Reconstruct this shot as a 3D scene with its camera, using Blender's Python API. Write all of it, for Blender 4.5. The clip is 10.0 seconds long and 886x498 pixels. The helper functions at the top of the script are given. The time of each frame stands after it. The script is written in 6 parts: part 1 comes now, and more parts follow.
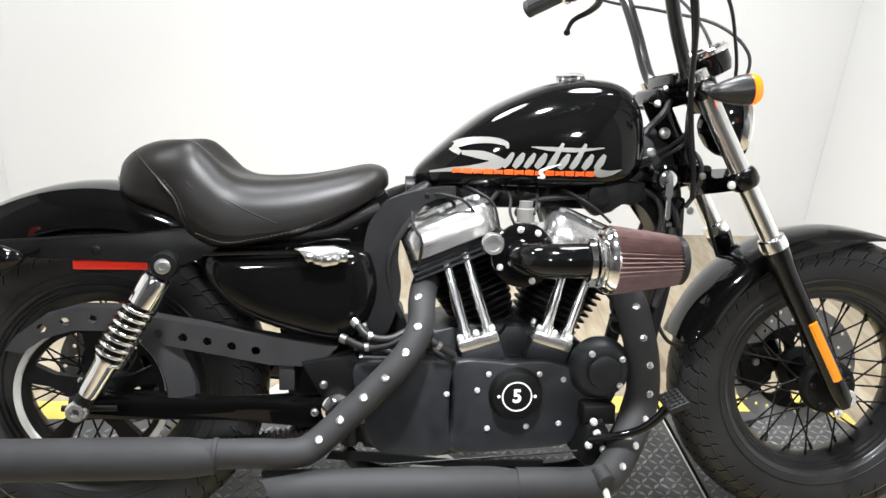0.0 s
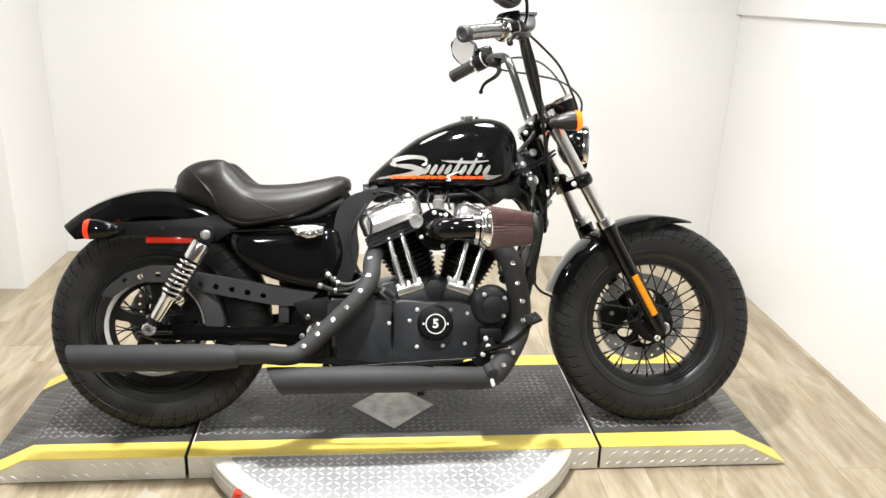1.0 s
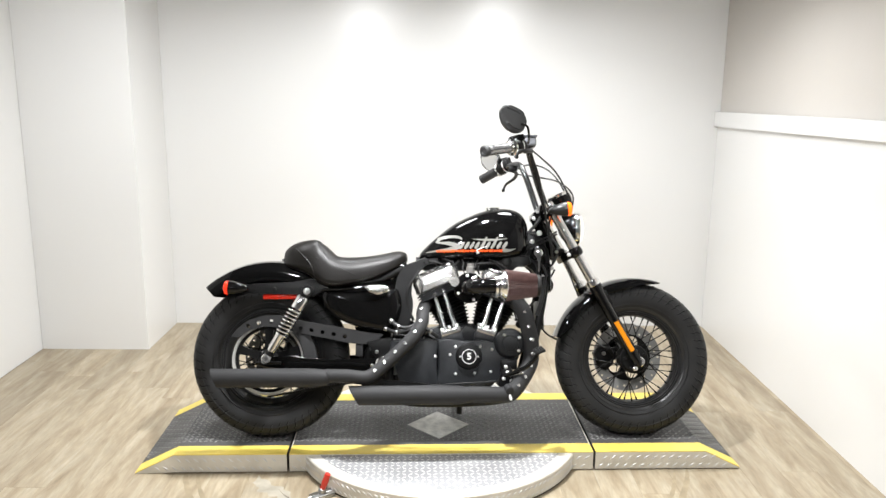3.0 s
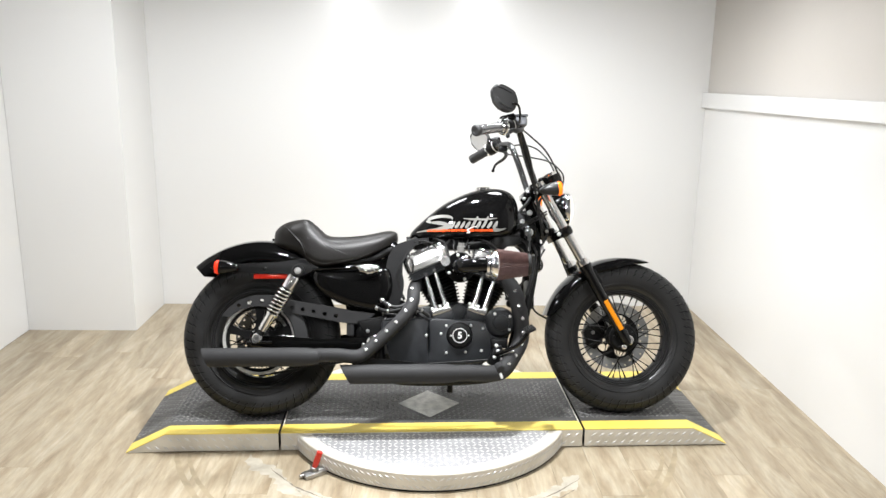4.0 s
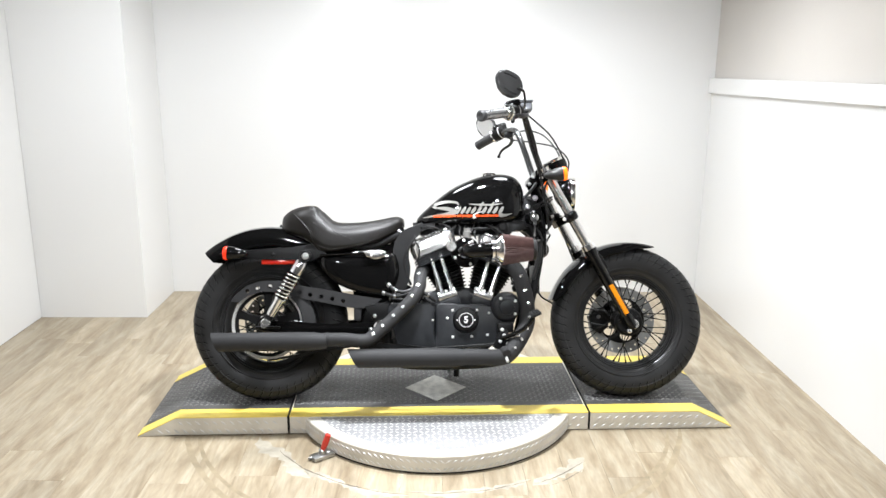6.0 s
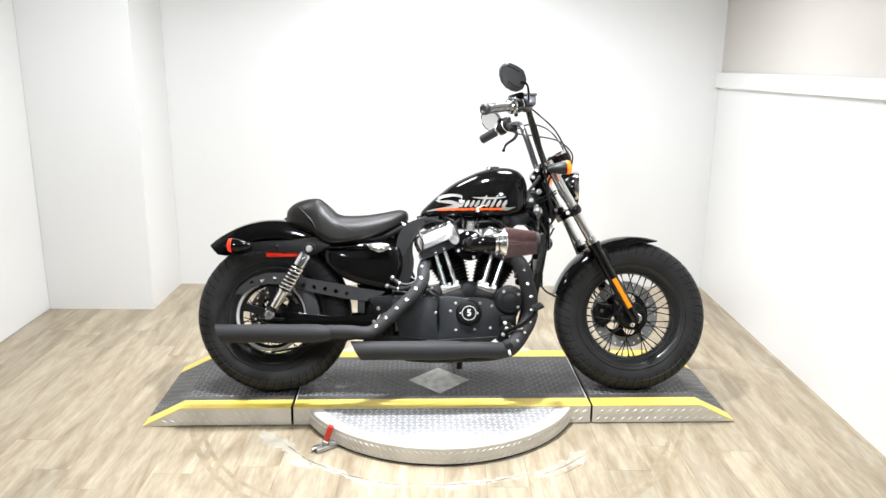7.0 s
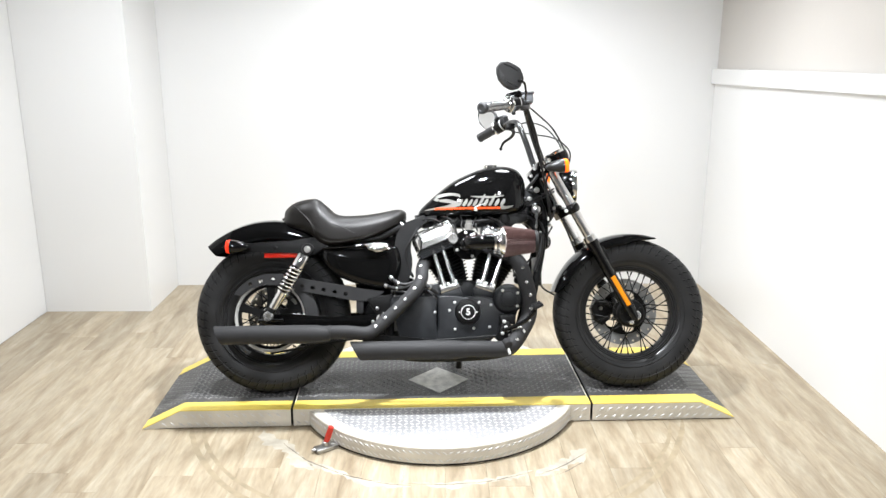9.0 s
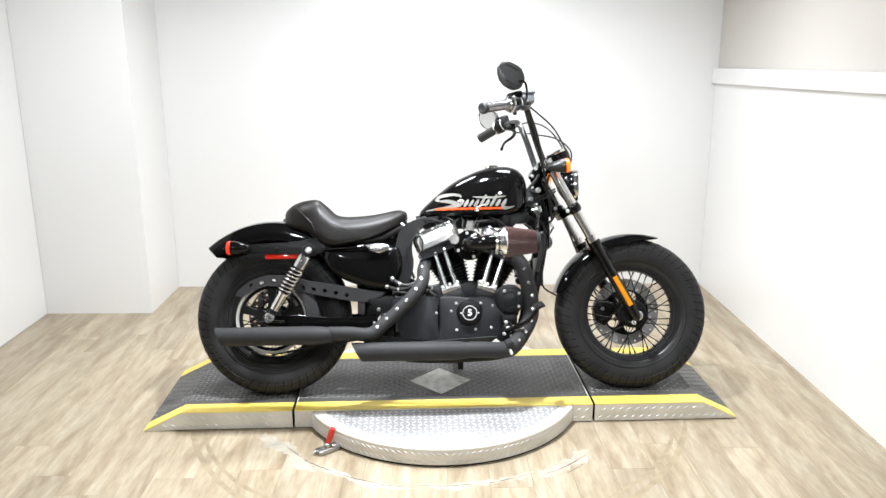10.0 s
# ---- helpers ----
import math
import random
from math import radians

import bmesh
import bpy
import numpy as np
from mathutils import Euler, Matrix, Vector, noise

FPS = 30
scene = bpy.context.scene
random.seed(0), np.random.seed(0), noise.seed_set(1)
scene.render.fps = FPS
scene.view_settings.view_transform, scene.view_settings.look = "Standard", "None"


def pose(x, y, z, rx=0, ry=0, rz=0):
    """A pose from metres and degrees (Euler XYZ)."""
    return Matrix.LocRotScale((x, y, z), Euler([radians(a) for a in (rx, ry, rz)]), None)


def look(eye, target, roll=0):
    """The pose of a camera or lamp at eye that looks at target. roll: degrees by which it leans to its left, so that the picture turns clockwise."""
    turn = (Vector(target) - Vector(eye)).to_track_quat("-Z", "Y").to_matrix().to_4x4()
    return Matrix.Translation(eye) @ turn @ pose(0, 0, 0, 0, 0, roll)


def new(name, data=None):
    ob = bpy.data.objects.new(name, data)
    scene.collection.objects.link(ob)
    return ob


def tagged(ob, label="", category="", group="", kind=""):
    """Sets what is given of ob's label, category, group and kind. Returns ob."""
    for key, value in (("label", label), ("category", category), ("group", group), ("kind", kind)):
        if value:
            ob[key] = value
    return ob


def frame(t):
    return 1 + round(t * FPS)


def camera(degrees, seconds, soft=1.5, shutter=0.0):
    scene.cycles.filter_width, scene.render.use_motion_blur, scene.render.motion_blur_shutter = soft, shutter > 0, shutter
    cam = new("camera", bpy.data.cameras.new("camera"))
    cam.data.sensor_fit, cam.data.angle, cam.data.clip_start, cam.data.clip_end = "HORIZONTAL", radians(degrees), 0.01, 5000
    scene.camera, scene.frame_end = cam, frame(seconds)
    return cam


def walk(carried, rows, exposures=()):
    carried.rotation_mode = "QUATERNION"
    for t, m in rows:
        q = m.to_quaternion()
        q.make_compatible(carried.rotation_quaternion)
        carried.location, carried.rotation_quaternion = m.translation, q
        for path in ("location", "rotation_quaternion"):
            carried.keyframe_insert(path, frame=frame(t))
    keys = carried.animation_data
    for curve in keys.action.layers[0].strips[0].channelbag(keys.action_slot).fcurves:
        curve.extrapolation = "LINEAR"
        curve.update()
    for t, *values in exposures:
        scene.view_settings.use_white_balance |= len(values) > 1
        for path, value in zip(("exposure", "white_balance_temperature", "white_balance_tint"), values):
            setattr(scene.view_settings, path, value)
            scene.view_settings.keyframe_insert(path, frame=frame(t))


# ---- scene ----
cam = camera(58.6, 10.0)
PATH = [
    (0, (-0.197, -1.417, 1.344), (0.006, 0.387, 0.506), 3.3),
    (0.2, (-0.148, -1.574, 1.358), (0.017, 0.264, 0.587), 2.2),
    (0.4, (-0.093, -1.748, 1.377), (0.036, 0.085, 0.587), 2.6),
    (0.5, (-0.078, -1.842, 1.38), (0.038, -0.002, 0.607), 1.8),
    (0.6, (-0.077, -1.919, 1.398), (0.034, -0.067, 0.651), 1.7),
    (0.8, (-0.078, -2.098, 1.407), (0.090, -0.221, 0.738), 1.8),
    (1, (-0.1, -2.27, 1.425), (0.094, -0.393, 0.763), 2.1),
    (1.2, (-0.139, -2.406, 1.470), (0.063, -0.517, 0.845), 2.4),
    (1.5, (-0.113, -2.618, 1.512), (0.058, -0.695, 0.99), -0.2),
    (1.7, (-0.092, -2.762, 1.515), (0.053, -0.827, 1.033), 1.3),
    (2, (-0.077, -2.911, 1.54), (0.001, -0.98, 1.022), -0.2),
    (2.2, (-0.082, -2.999, 1.542), (-0.028, -1.052, 1.086), 0.7),
    (3.3, (-0.159, -3.184, 1.538), (-0.054, -1.231, 1.119), 0.8),
    (3.5, (-0.176, -3.177, 1.536), (-0.054, -1.23, 1.097), 1.0),
    (4, (-0.155, -3.182, 1.528), (-0.036, -1.24, 1.066), 0.9),
    (4.5, (-0.154, -3.203, 1.525), (-0.035, -1.261, 1.06), 0.8),
    (5, (-0.149, -3.219, 1.528), (-0.024, -1.279, 1.061), 0.8),
    (5.5, (-0.153, -3.216, 1.521), (-0.037, -1.278, 1.044), 0.9),
    (6, (-0.144, -3.211, 1.517), (-0.048, -1.274, 1.029), 0.5),
    (6.2, (-0.130, -3.223, 1.515), (-0.037, -1.286, 1.023), 0.5),
    (7.3, (-0.121, -3.224, 1.512), (-0.054, -1.289, 1.011), 0.5),
    (7.5, (-0.131, -3.219, 1.515), (-0.059, -1.284, 1.014), 0.2),
    (8, (-0.128, -3.223, 1.516), (-0.059, -1.287, 1.019), 0.0),
    (8.5, (-0.129, -3.222, 1.516), (-0.051, -1.287, 1.015), 0.0),
    (9, (-0.131, -3.218, 1.516), (-0.048, -1.285, 1.011), 0.1),
    (9.5, (-0.134, -3.216, 1.511), (-0.045, -1.283, 1.005), 0.0),
    (10, (-0.136, -3.21, 1.513), (-0.053, -1.276, 1.01), -0.1),
]
walk(cam, [(t, look(eye, target, roll)) for t, eye, target, roll in PATH],
     exposures=[(0, -0.1, 6500, 10), (0.6, -0.1, 6700, 10), (1, -0.1, 6850, 10), (2, -0.08, 6750, 10), (3.5, -0.19, 6650, 10), (4.5, -0.19, 6550, 10), (5.5, -0.13, 6450, 10), (7.5, -0.03, 6450, 10), (10, -0.05, 6450, 10)])

# ---- light, exposure and surroundings ----
world = bpy.data.worlds.new("world")
scene.world = world
world.use_nodes = True
world.node_tree.nodes["Background"].inputs["Color"].default_value = (0.9, 0.92, 1.0, 1)
world.node_tree.nodes["Background"].inputs["Strength"].default_value = 0.05

ROOM = pose(0, 0, 0, 0, 0, -1.47)


def ceiling_lamp_light(x, y, z, power, size, spread):
    data = bpy.data.lights.new("ceiling_lamp_light", "AREA")
    data.shape, data.size, data.energy, data.spread = "DISK", size, power, radians(spread)
    data.color = (0.938, 0.965, 1.0)
    ob = new("ceiling_lamp_light", data)
    ob.matrix_world = ROOM @ pose(x, y, z)
    return ob


# all unseen: the first two follow wall glints, the rest are added fill
LAMPS = [(-0.46, 0.55, 2.18, 23, 0.45, 165), (0.47, 0.55, 2.18, 29, 0.45, 165), (-1.3, 0.1, 2.3, 20, 0.15, 165), (0.95, 0.35, 2.3, 8, 0.15, 130), (-0.05, -0.4, 2.3, 40, 0.15, 112)]
for lx, ly, lz, watts, wide, cone in LAMPS:
    ceiling_lamp_light(lx, ly, lz, watts, wide, cone)
# unseen point lamps above the camera, added for wall hot spots and front fill
for lx, ly in ((-0.80, -2.45), (0.59, -2.22)):
    bulb = bpy.data.lights.new("bulb_light", "POINT")
    bulb.energy, bulb.shadow_soft_size, bulb.color = 84, 0.07, (0.948, 0.97, 1.0)
    new("bulb_light", bulb).matrix_world = ROOM @ pose(lx, ly, 2.155)


# ---- materials ----
def material(name, base, rough=0.5, metal=0.0, vary=0.12, scale=20.0, bump=0.0, bump_scale=200.0, coat=0.0, tint=None, spread=0.0, gloss=0.5):
    """A surface: base colour varied at a coarse and a fine scale, uneven gloss, fine relief."""
    m = bpy.data.materials.new(name)
    m.use_nodes = True
    nt = m.node_tree
    n, link = nt.nodes, nt.links.new
    b = n["Principled BSDF"]
    b.inputs["Metallic"].default_value = metal
    b.inputs["Specular IOR Level"].default_value = gloss
    b.inputs["Coat Weight"].default_value = coat
    b.inputs["Coat Roughness"].default_value = 0.03
    co = n.new("ShaderNodeTexCoord")
    big = n.new("ShaderNodeTexNoise")
    big.inputs["Scale"].default_value = scale
    big.inputs["Detail"].default_value = 6
    link(co.outputs["Object"], big.inputs["Vector"])
    ramp = n.new("ShaderNodeValToRGB")
    tint = tint or base
    lo = [max(0, c * (1 - vary)) for c in base]
    hi = [min(1, c * (1 + vary)) for c in tint]
    ramp.color_ramp.elements[0].position, ramp.color_ramp.elements[1].position = 0.3, 0.7
    ramp.color_ramp.elements[0].color, ramp.color_ramp.elements[1].color = (*lo, 1), (*hi, 1)
    link(big.outputs["Fac"], ramp.inputs["Fac"])
    colour = ramp.outputs["Color"]
    if spread:
        info = n.new("ShaderNodeObjectInfo")
        hsv = n.new("ShaderNodeHueSaturation")
        rng = n.new("ShaderNodeMapRange")
        rng.inputs["To Min"].default_value, rng.inputs["To Max"].default_value = 1 - spread, 1 + spread
        link(info.outputs["Random"], rng.inputs["Value"])
        link(rng.outputs["Result"], hsv.inputs["Value"])
        link(colour, hsv.inputs["Color"])
        colour = hsv.outputs["Color"]
    link(colour, b.inputs["Base Color"])
    fine = n.new("ShaderNodeTexNoise")
    fine.inputs["Scale"].default_value = bump_scale
    fine.inputs["Detail"].default_value = 4
    link(co.outputs["Object"], fine.inputs["Vector"])
    rr = n.new("ShaderNodeMapRange")
    rr.inputs["To Min"].default_value, rr.inputs["To Max"].default_value = max(0.01, rough * 0.8), min(1, rough * 1.2)
    link(big.outputs["Fac"], rr.inputs["Value"])
    link(rr.outputs["Result"], b.inputs["Roughness"])
    if bump:
        bu = n.new("ShaderNodeBump")
        bu.inputs["Strength"].default_value = 1.0
        bu.inputs["Distance"].default_value = bump
        link(fine.outputs["Fac"], bu.inputs["Height"])
        link(bu.outputs["Normal"], b.inputs["Normal"])
    return m


def plank_material(name):
    """Vinyl plank floor: pale oak boards, grain along the board, tone from board to board."""
    m = bpy.data.materials.new(name)
    m.use_nodes = True
    nt = m.node_tree
    n, link = nt.nodes, nt.links.new
    b = n["Principled BSDF"]
    co = n.new("ShaderNodeTexCoord")
    info = n.new("ShaderNodeObjectInfo")
    off = n.new("ShaderNodeVectorMath")
    off.operation = "MULTIPLY_ADD"
    comb = n.new("ShaderNodeCombineXYZ")
    link(info.outputs["Random"], comb.inputs["X"])
    link(info.outputs["Random"], comb.inputs["Y"])
    off.inputs[1].default_value = (37.0, 91.0, 0)
    link(comb.outputs["Vector"], off.inputs[0])
    link(co.outputs["Object"], off.inputs[2])
    stretch = n.new("ShaderNodeMapping")
    stretch.inputs["Scale"].default_value = (8.0, 1.25, 1.0)
    link(off.outputs["Vector"], stretch.inputs["Vector"])
    grain = n.new("ShaderNodeTexNoise")
    grain.inputs["Scale"].default_value, grain.inputs["Detail"].default_value = 2.0, 12
    grain.inputs["Roughness"].default_value = 0.62
    grain.inputs["Distortion"].default_value = 0.6
    link(stretch.outputs["Vector"], grain.inputs["Vector"])
    fine = n.new("ShaderNodeTexNoise")
    fine.inputs["Scale"].default_value, fine.inputs["Detail"].default_value = 11.0, 8
    link(stretch.outputs["Vector"], fine.inputs["Vector"])
    ramp = n.new("ShaderNodeValToRGB")
    e = ramp.color_ramp.elements
    e[0].position, e[0].color = 0.27, (0.222, 0.166, 0.102, 1)
    e[1].position, e[1].color = 0.73, (0.470, 0.415, 0.318, 1)
    mid = e.new(0.5)
    mid.color = (0.360, 0.297, 0.205, 1)
    link(grain.outputs["Fac"], ramp.inputs["Fac"])
    mix = n.new("ShaderNodeMix")
    mix.data_type, mix.blend_type = "RGBA", "OVERLAY"
    mix.inputs["Factor"].default_value = 0.3
    link(ramp.outputs["Color"], mix.inputs["A"])
    link(fine.outputs["Fac"], mix.inputs["B"])
    hsv = n.new("ShaderNodeHueSaturation")
    rng = n.new("ShaderNodeMapRange")
    rng.inputs["To Min"].default_value, rng.inputs["To Max"].default_value = 0.86, 1.10
    link(info.outputs["Random"], rng.inputs["Value"])
    link(rng.outputs["Result"], hsv.inputs["Value"])
    link(mix.outputs["Result"], hsv.inputs["Color"])
    link(hsv.outputs["Color"], b.inputs["Base Color"])
    rr = n.new("ShaderNodeMapRange")
    rr.inputs["To Min"].default_value, rr.inputs["To Max"].default_value = 0.3, 0.5
    link(fine.outputs["Fac"], rr.inputs["Value"])
    link(rr.outputs["Result"], b.inputs["Roughness"])
    bu = n.new("ShaderNodeBump")
    bu.inputs["Distance"].default_value = 0.0004
    link(fine.outputs["Fac"], bu.inputs["Height"])
    link(bu.outputs["Normal"], b.inputs["Normal"])
    return m


WALL_WHITE = material("wall_white", (0.785, 0.785, 0.775), 0.22, vary=0.012, scale=0.7)
# upper wall: lamp falloff put into the colour as a darker beige
WALL_UPPER_SHADED = material("wall_upper", (0.60, 0.57, 0.53), 0.5, vary=0.03, scale=1.5, bump=0.0003, bump_scale=60)
# unseen walls round the camera, dark so that black paint reflects little
WALL_DIM = material("wall_dim", (0.16, 0.16, 0.16), 0.7, vary=0.1, scale=1.0)
# unseen ceiling, added in near black so that little light bounces from above
CEILING = material("ceiling_paint", (0.05, 0.05, 0.05), 0.8, vary=0.03, scale=2)
PLANK = plank_material("vinyl_plank")
SUBFLOOR = material("subfloor", (0.16, 0.125, 0.085), 0.8)
RUBBER_MAT = material("black_tread_plate", (0.064, 0.063, 0.062), 0.45, vary=0.3, scale=9, bump=0.0004, bump_scale=150)
TREAD_WORN = material("worn_black_lozenge", (0.21, 0.207, 0.20), 0.4, vary=0.35, scale=7)
SIDE_ALLOY = material("dull_tread_plate", (0.66, 0.63, 0.56), 0.42, 0.15, vary=0.12, scale=9, bump=0.0002, bump_scale=90)
LOZENGE = material("bright_lozenge", (0.68, 0.675, 0.66), 0.4, 0.3, vary=0.08)
PATCH_METAL = material("worn_bare_patch", (0.68, 0.68, 0.64), 0.5, 0.2, vary=0.3, scale=26, bump=0.0004, bump_scale=60)
TEAR = material("dark_tear", (0.17, 0.145, 0.115), 0.8, vary=0.2)
YELLOW = material("yellow_tape", (0.80, 0.62, 0.125), 0.45, vary=0.1, scale=12, bump=0.0002)
ALLOY = material("diamond_plate", (0.338, 0.338, 0.342), 0.48, 0.3, vary=0.14, scale=8, bump=0.0002, bump_scale=90)
# near black that paints the shadow line in the gap above the floor
GAP_SHADE_BLACK = material("black_gap", (0.01, 0.01, 0.01), 0.8)
SCUFF = material("worn_floor_patch", (0.40, 0.365, 0.295), 0.5, vary=0.2, scale=18)
RING_MARK = material("brown_ring_mark", (0.305, 0.248, 0.162), 0.4, vary=0.2, scale=20)
RED = material("red_plastic", (0.62, 0.035, 0.02), 0.35, vary=0.08)
STEEL = material("plain_steel", (0.45, 0.45, 0.44), 0.35, 1.0, vary=0.1)
GLOSS_BLACK = material("gloss_black_paint", (0.003, 0.003, 0.003), 0.06, vary=0.1, coat=0.04, gloss=0.3)
SATIN_BLACK = material("satin_black_paint", (0.005, 0.005, 0.005), 0.4, vary=0.15, scale=30, gloss=0.2)
ENGINE_BLACK = material("engine_black_powder_coat", (0.0155, 0.0168, 0.019), 0.42, vary=0.2, scale=40, bump=0.0002, bump_scale=900, gloss=0.35)
EXHAUST = material("exhaust_heat_black", (0.023, 0.0228, 0.0235), 0.68, vary=0.15, scale=25, bump=0.0001, bump_scale=500, gloss=0.3)
CHROME = material("chrome", (0.84, 0.84, 0.83), 0.10, 1.0, vary=0.04)
FORK_CHROME = material("fork_chrome", (0.80, 0.80, 0.79), 0.2, 1.0, vary=0.04)
POLISHED = material("polished_aluminium", (0.82, 0.81, 0.79), 0.22, 0.92, vary=0.12, scale=22, bump=0.0006, bump_scale=45)
SIGNAL_BLACK = material("satin_signal_black", (0.014, 0.014, 0.014), 0.34, vary=0.1, gloss=0.4)
PLATE_GREY = material("dark_grey_plate", (0.026, 0.027, 0.029), 0.5, vary=0.15, scale=30)
# paler rubber that paints the light caught on the groove edges
TYRE_LIT_EDGE = material("scuffed_tread_edge", (0.048, 0.048, 0.047), 0.7, vary=0.3, scale=30)
FIN_BLACK = material("fin_black", (0.004, 0.004, 0.004), 0.5, vary=0.15, gloss=0.1)
ZINC = material("bright_zinc", (0.84, 0.84, 0.83), 0.32, 0.55, vary=0.05)
TYRE = material("tyre_rubber", (0.0150, 0.0150, 0.0153), 0.52, vary=0.35, scale=9, bump=0.0002, bump_scale=300, gloss=0.3)
LEATHER = material("black_vinyl", (0.0050, 0.0041, 0.0033), 0.40, vary=0.2, scale=18, bump=0.00022, bump_scale=520, gloss=0.24)
THREAD = material("grey_thread", (0.03, 0.028, 0.025), 0.7)
AMBER = material("amber_plastic", (0.85, 0.28, 0.01), 0.2, vary=0.05, coat=0.5)
RED_LENS = material("red_reflector", (0.80, 0.03, 0.012), 0.15, vary=0.1, coat=0.8)
FILTER = material("filter_gauze", (0.17, 0.105, 0.098), 0.7, vary=0.2, scale=60, bump=0.0004, bump_scale=500)
HOSE = material("black_hose", (0.012, 0.012, 0.012), 0.45, vary=0.1, gloss=0.3)
GREY_DECAL = material("grey_decal", (0.21, 0.205, 0.19), 0.3, vary=0.06, coat=0.6)
ORANGE_DECAL = material("orange_decal", (0.85, 0.10, 0.015), 0.3, vary=0.06, coat=0.6)
WHITE_MARK = material("white_marking", (0.8, 0.8, 0.78), 0.4, vary=0.03)
GREY_GRIP = material("grip_rubber", (0.022, 0.022, 0.023), 0.55, vary=0.15)
GLASS_DARK = material("gauge_glass", (0.02, 0.02, 0.022), 0.05, coat=1.0)

SENSOR_GREY = material("sensor_grey", (0.15, 0.145, 0.135), 0.5, vary=0.08)
BAR_BLACK = material("bar_black", (0.014, 0.014, 0.014), 0.25, vary=0.1, coat=0.5)
GRIP_METAL = material("grip_metal", (0.24, 0.24, 0.24), 0.28, 0.8, vary=0.1)
RES_GREY = material("reservoir_grey", (0.26, 0.27, 0.29), 0.25, 0.7, vary=0.1)
MIRROR = material("mirror_glass", (0.85, 0.85, 0.85), 0.02, 1.0, vary=0.01)


def lamp_material(name, base, glow, strength):
    m = material(name, base, 0.2, vary=0.03)
    b = m.node_tree.nodes["Principled BSDF"]
    b.inputs["Emission Color"].default_value = (*glow, 1)
    b.inputs["Emission Strength"].default_value = strength
    return m


AMBER_LAMP = lamp_material("amber_lamp", (0.8, 0.13, 0.004), (1.0, 0.135, 0.008), 2.0)
RED_LAMP = lamp_material("red_lamp", (0.75, 0.03, 0.01), (1.0, 0.05, 0.01), 0.5)
LENS_LIT = lamp_material("lit_lens", (0.8, 0.8, 0.8), (1.0, 0.97, 0.92), 0.9)
DISC_STEEL = material("brake_disc_steel", (0.36, 0.36, 0.35), 0.4, 0.4, vary=0.1, scale=30)
HEAD_BULB = lamp_material("head_bulb", (1, 1, 1), (1.0, 0.95, 0.85), 12)


# ---- mesh helpers ----
def mesh_of(bm, mats, smooth=True, angle=40):
    me = bpy.data.meshes.new("mesh")
    bmesh.ops.recalc_face_normals(bm, faces=bm.faces)
    if smooth:
        for f in bm.faces:
            f.smooth = True
        for e in bm.edges:
            if len(e.link_faces) == 2 and e.calc_face_angle(0) > radians(angle):
                e.smooth = False
    bm.to_mesh(me)
    bm.free()
    for m in mats if isinstance(mats, (list, tuple)) else [mats]:
        me.materials.append(m)
    return me


def part(name, bm, mats, parent, label="", smooth=True, angle=40):
    """Links a bmesh as one mesh object under a thing or under a part, in the thing's own coordinates."""
    ob = new(name, mesh_of(bm, mats, smooth, angle))
    if parent:
        ob.parent = parent
    if label:
        ob["label"] = label
    return ob


def share(name, me, parent, m):
    """One more piece on a mesh that several pieces share."""
    ob = new(name, me)
    ob.parent = parent
    ob.matrix_basis = m
    return ob


def empty(name, m, label, category, group="", kind=""):
    ob = new(name)
    ob.matrix_world = m
    ob.empty_display_size = 0.1
    return tagged(ob, label, category, group, kind)


def box(x0, y0, z0, x1, y1, z1, bevel=0.0, seg=2, bm=None):
    """A box between two corners, with rounded edges."""
    bm = bm or bmesh.new()
    old = set(bm.verts)
    r = bmesh.ops.create_cube(bm, size=1.0)
    for v in r["verts"]:
        v.co = Vector(((x0 + x1) / 2 + v.co.x * (x1 - x0), (y0 + y1) / 2 + v.co.y * (y1 - y0), (z0 + z1) / 2 + v.co.z * (z1 - z0)))
    if bevel:
        edges = list({e for v in r["verts"] for e in v.link_edges})
        bmesh.ops.bevel(bm, geom=edges, offset=bevel, segments=seg, affect="EDGES", profile=0.5)
    return bm


def rings_skin(bm, rings, closed=True, caps=True):
    """Skins a row of rings of equal length."""
    vs = [[bm.verts.new(p) for p in ring] for ring in rings]
    k = len(vs[0])
    for a, b in zip(vs, vs[1:]):
        for i in range(k if closed else k - 1):
            j = (i + 1) % k
            bm.faces.new((a[i], a[j], b[j], b[i]))
    if caps and closed:
        bm.faces.new(vs[0][::-1])
        bm.faces.new(vs[-1])
    return bm


def across(d):
    """Two unit vectors square to d."""
    d = Vector(d).normalized()
    u = d.cross(Vector((0, 0, 1)) if abs(d.z) < 0.9 else Vector((1, 0, 0))).normalized()
    return u, d.cross(u).normalized()


def lathe(profile, start, axis, seg=32, bm=None, caps=True):
    """Turns rows of (distance along the axis, radius) round an axis."""
    bm = bm or bmesh.new()
    start, axis = Vector(start), Vector(axis).normalized()
    u, w = across(axis)
    rings = []
    for d, r in profile:
        r = max(r, 0.0002)
        rings.append([start + axis * d + (u * math.cos(a) + w * math.sin(a)) * r for a in (2 * math.pi * i / seg for i in range(seg))])
    return rings_skin(bm, rings, caps=caps)


def rod(a, b, r, seg=14, bm=None, r2=None, bevel=0.0):
    a, b = Vector(a), Vector(b)
    d = (b - a).length
    r2 = r if r2 is None else r2
    prof = [(0, r), (d, r2)]
    if bevel:
        prof = [(0, r - bevel), (bevel, r), (d - bevel, r2), (d, r2 - bevel)]
    return lathe(prof, a, b - a, seg, bm)


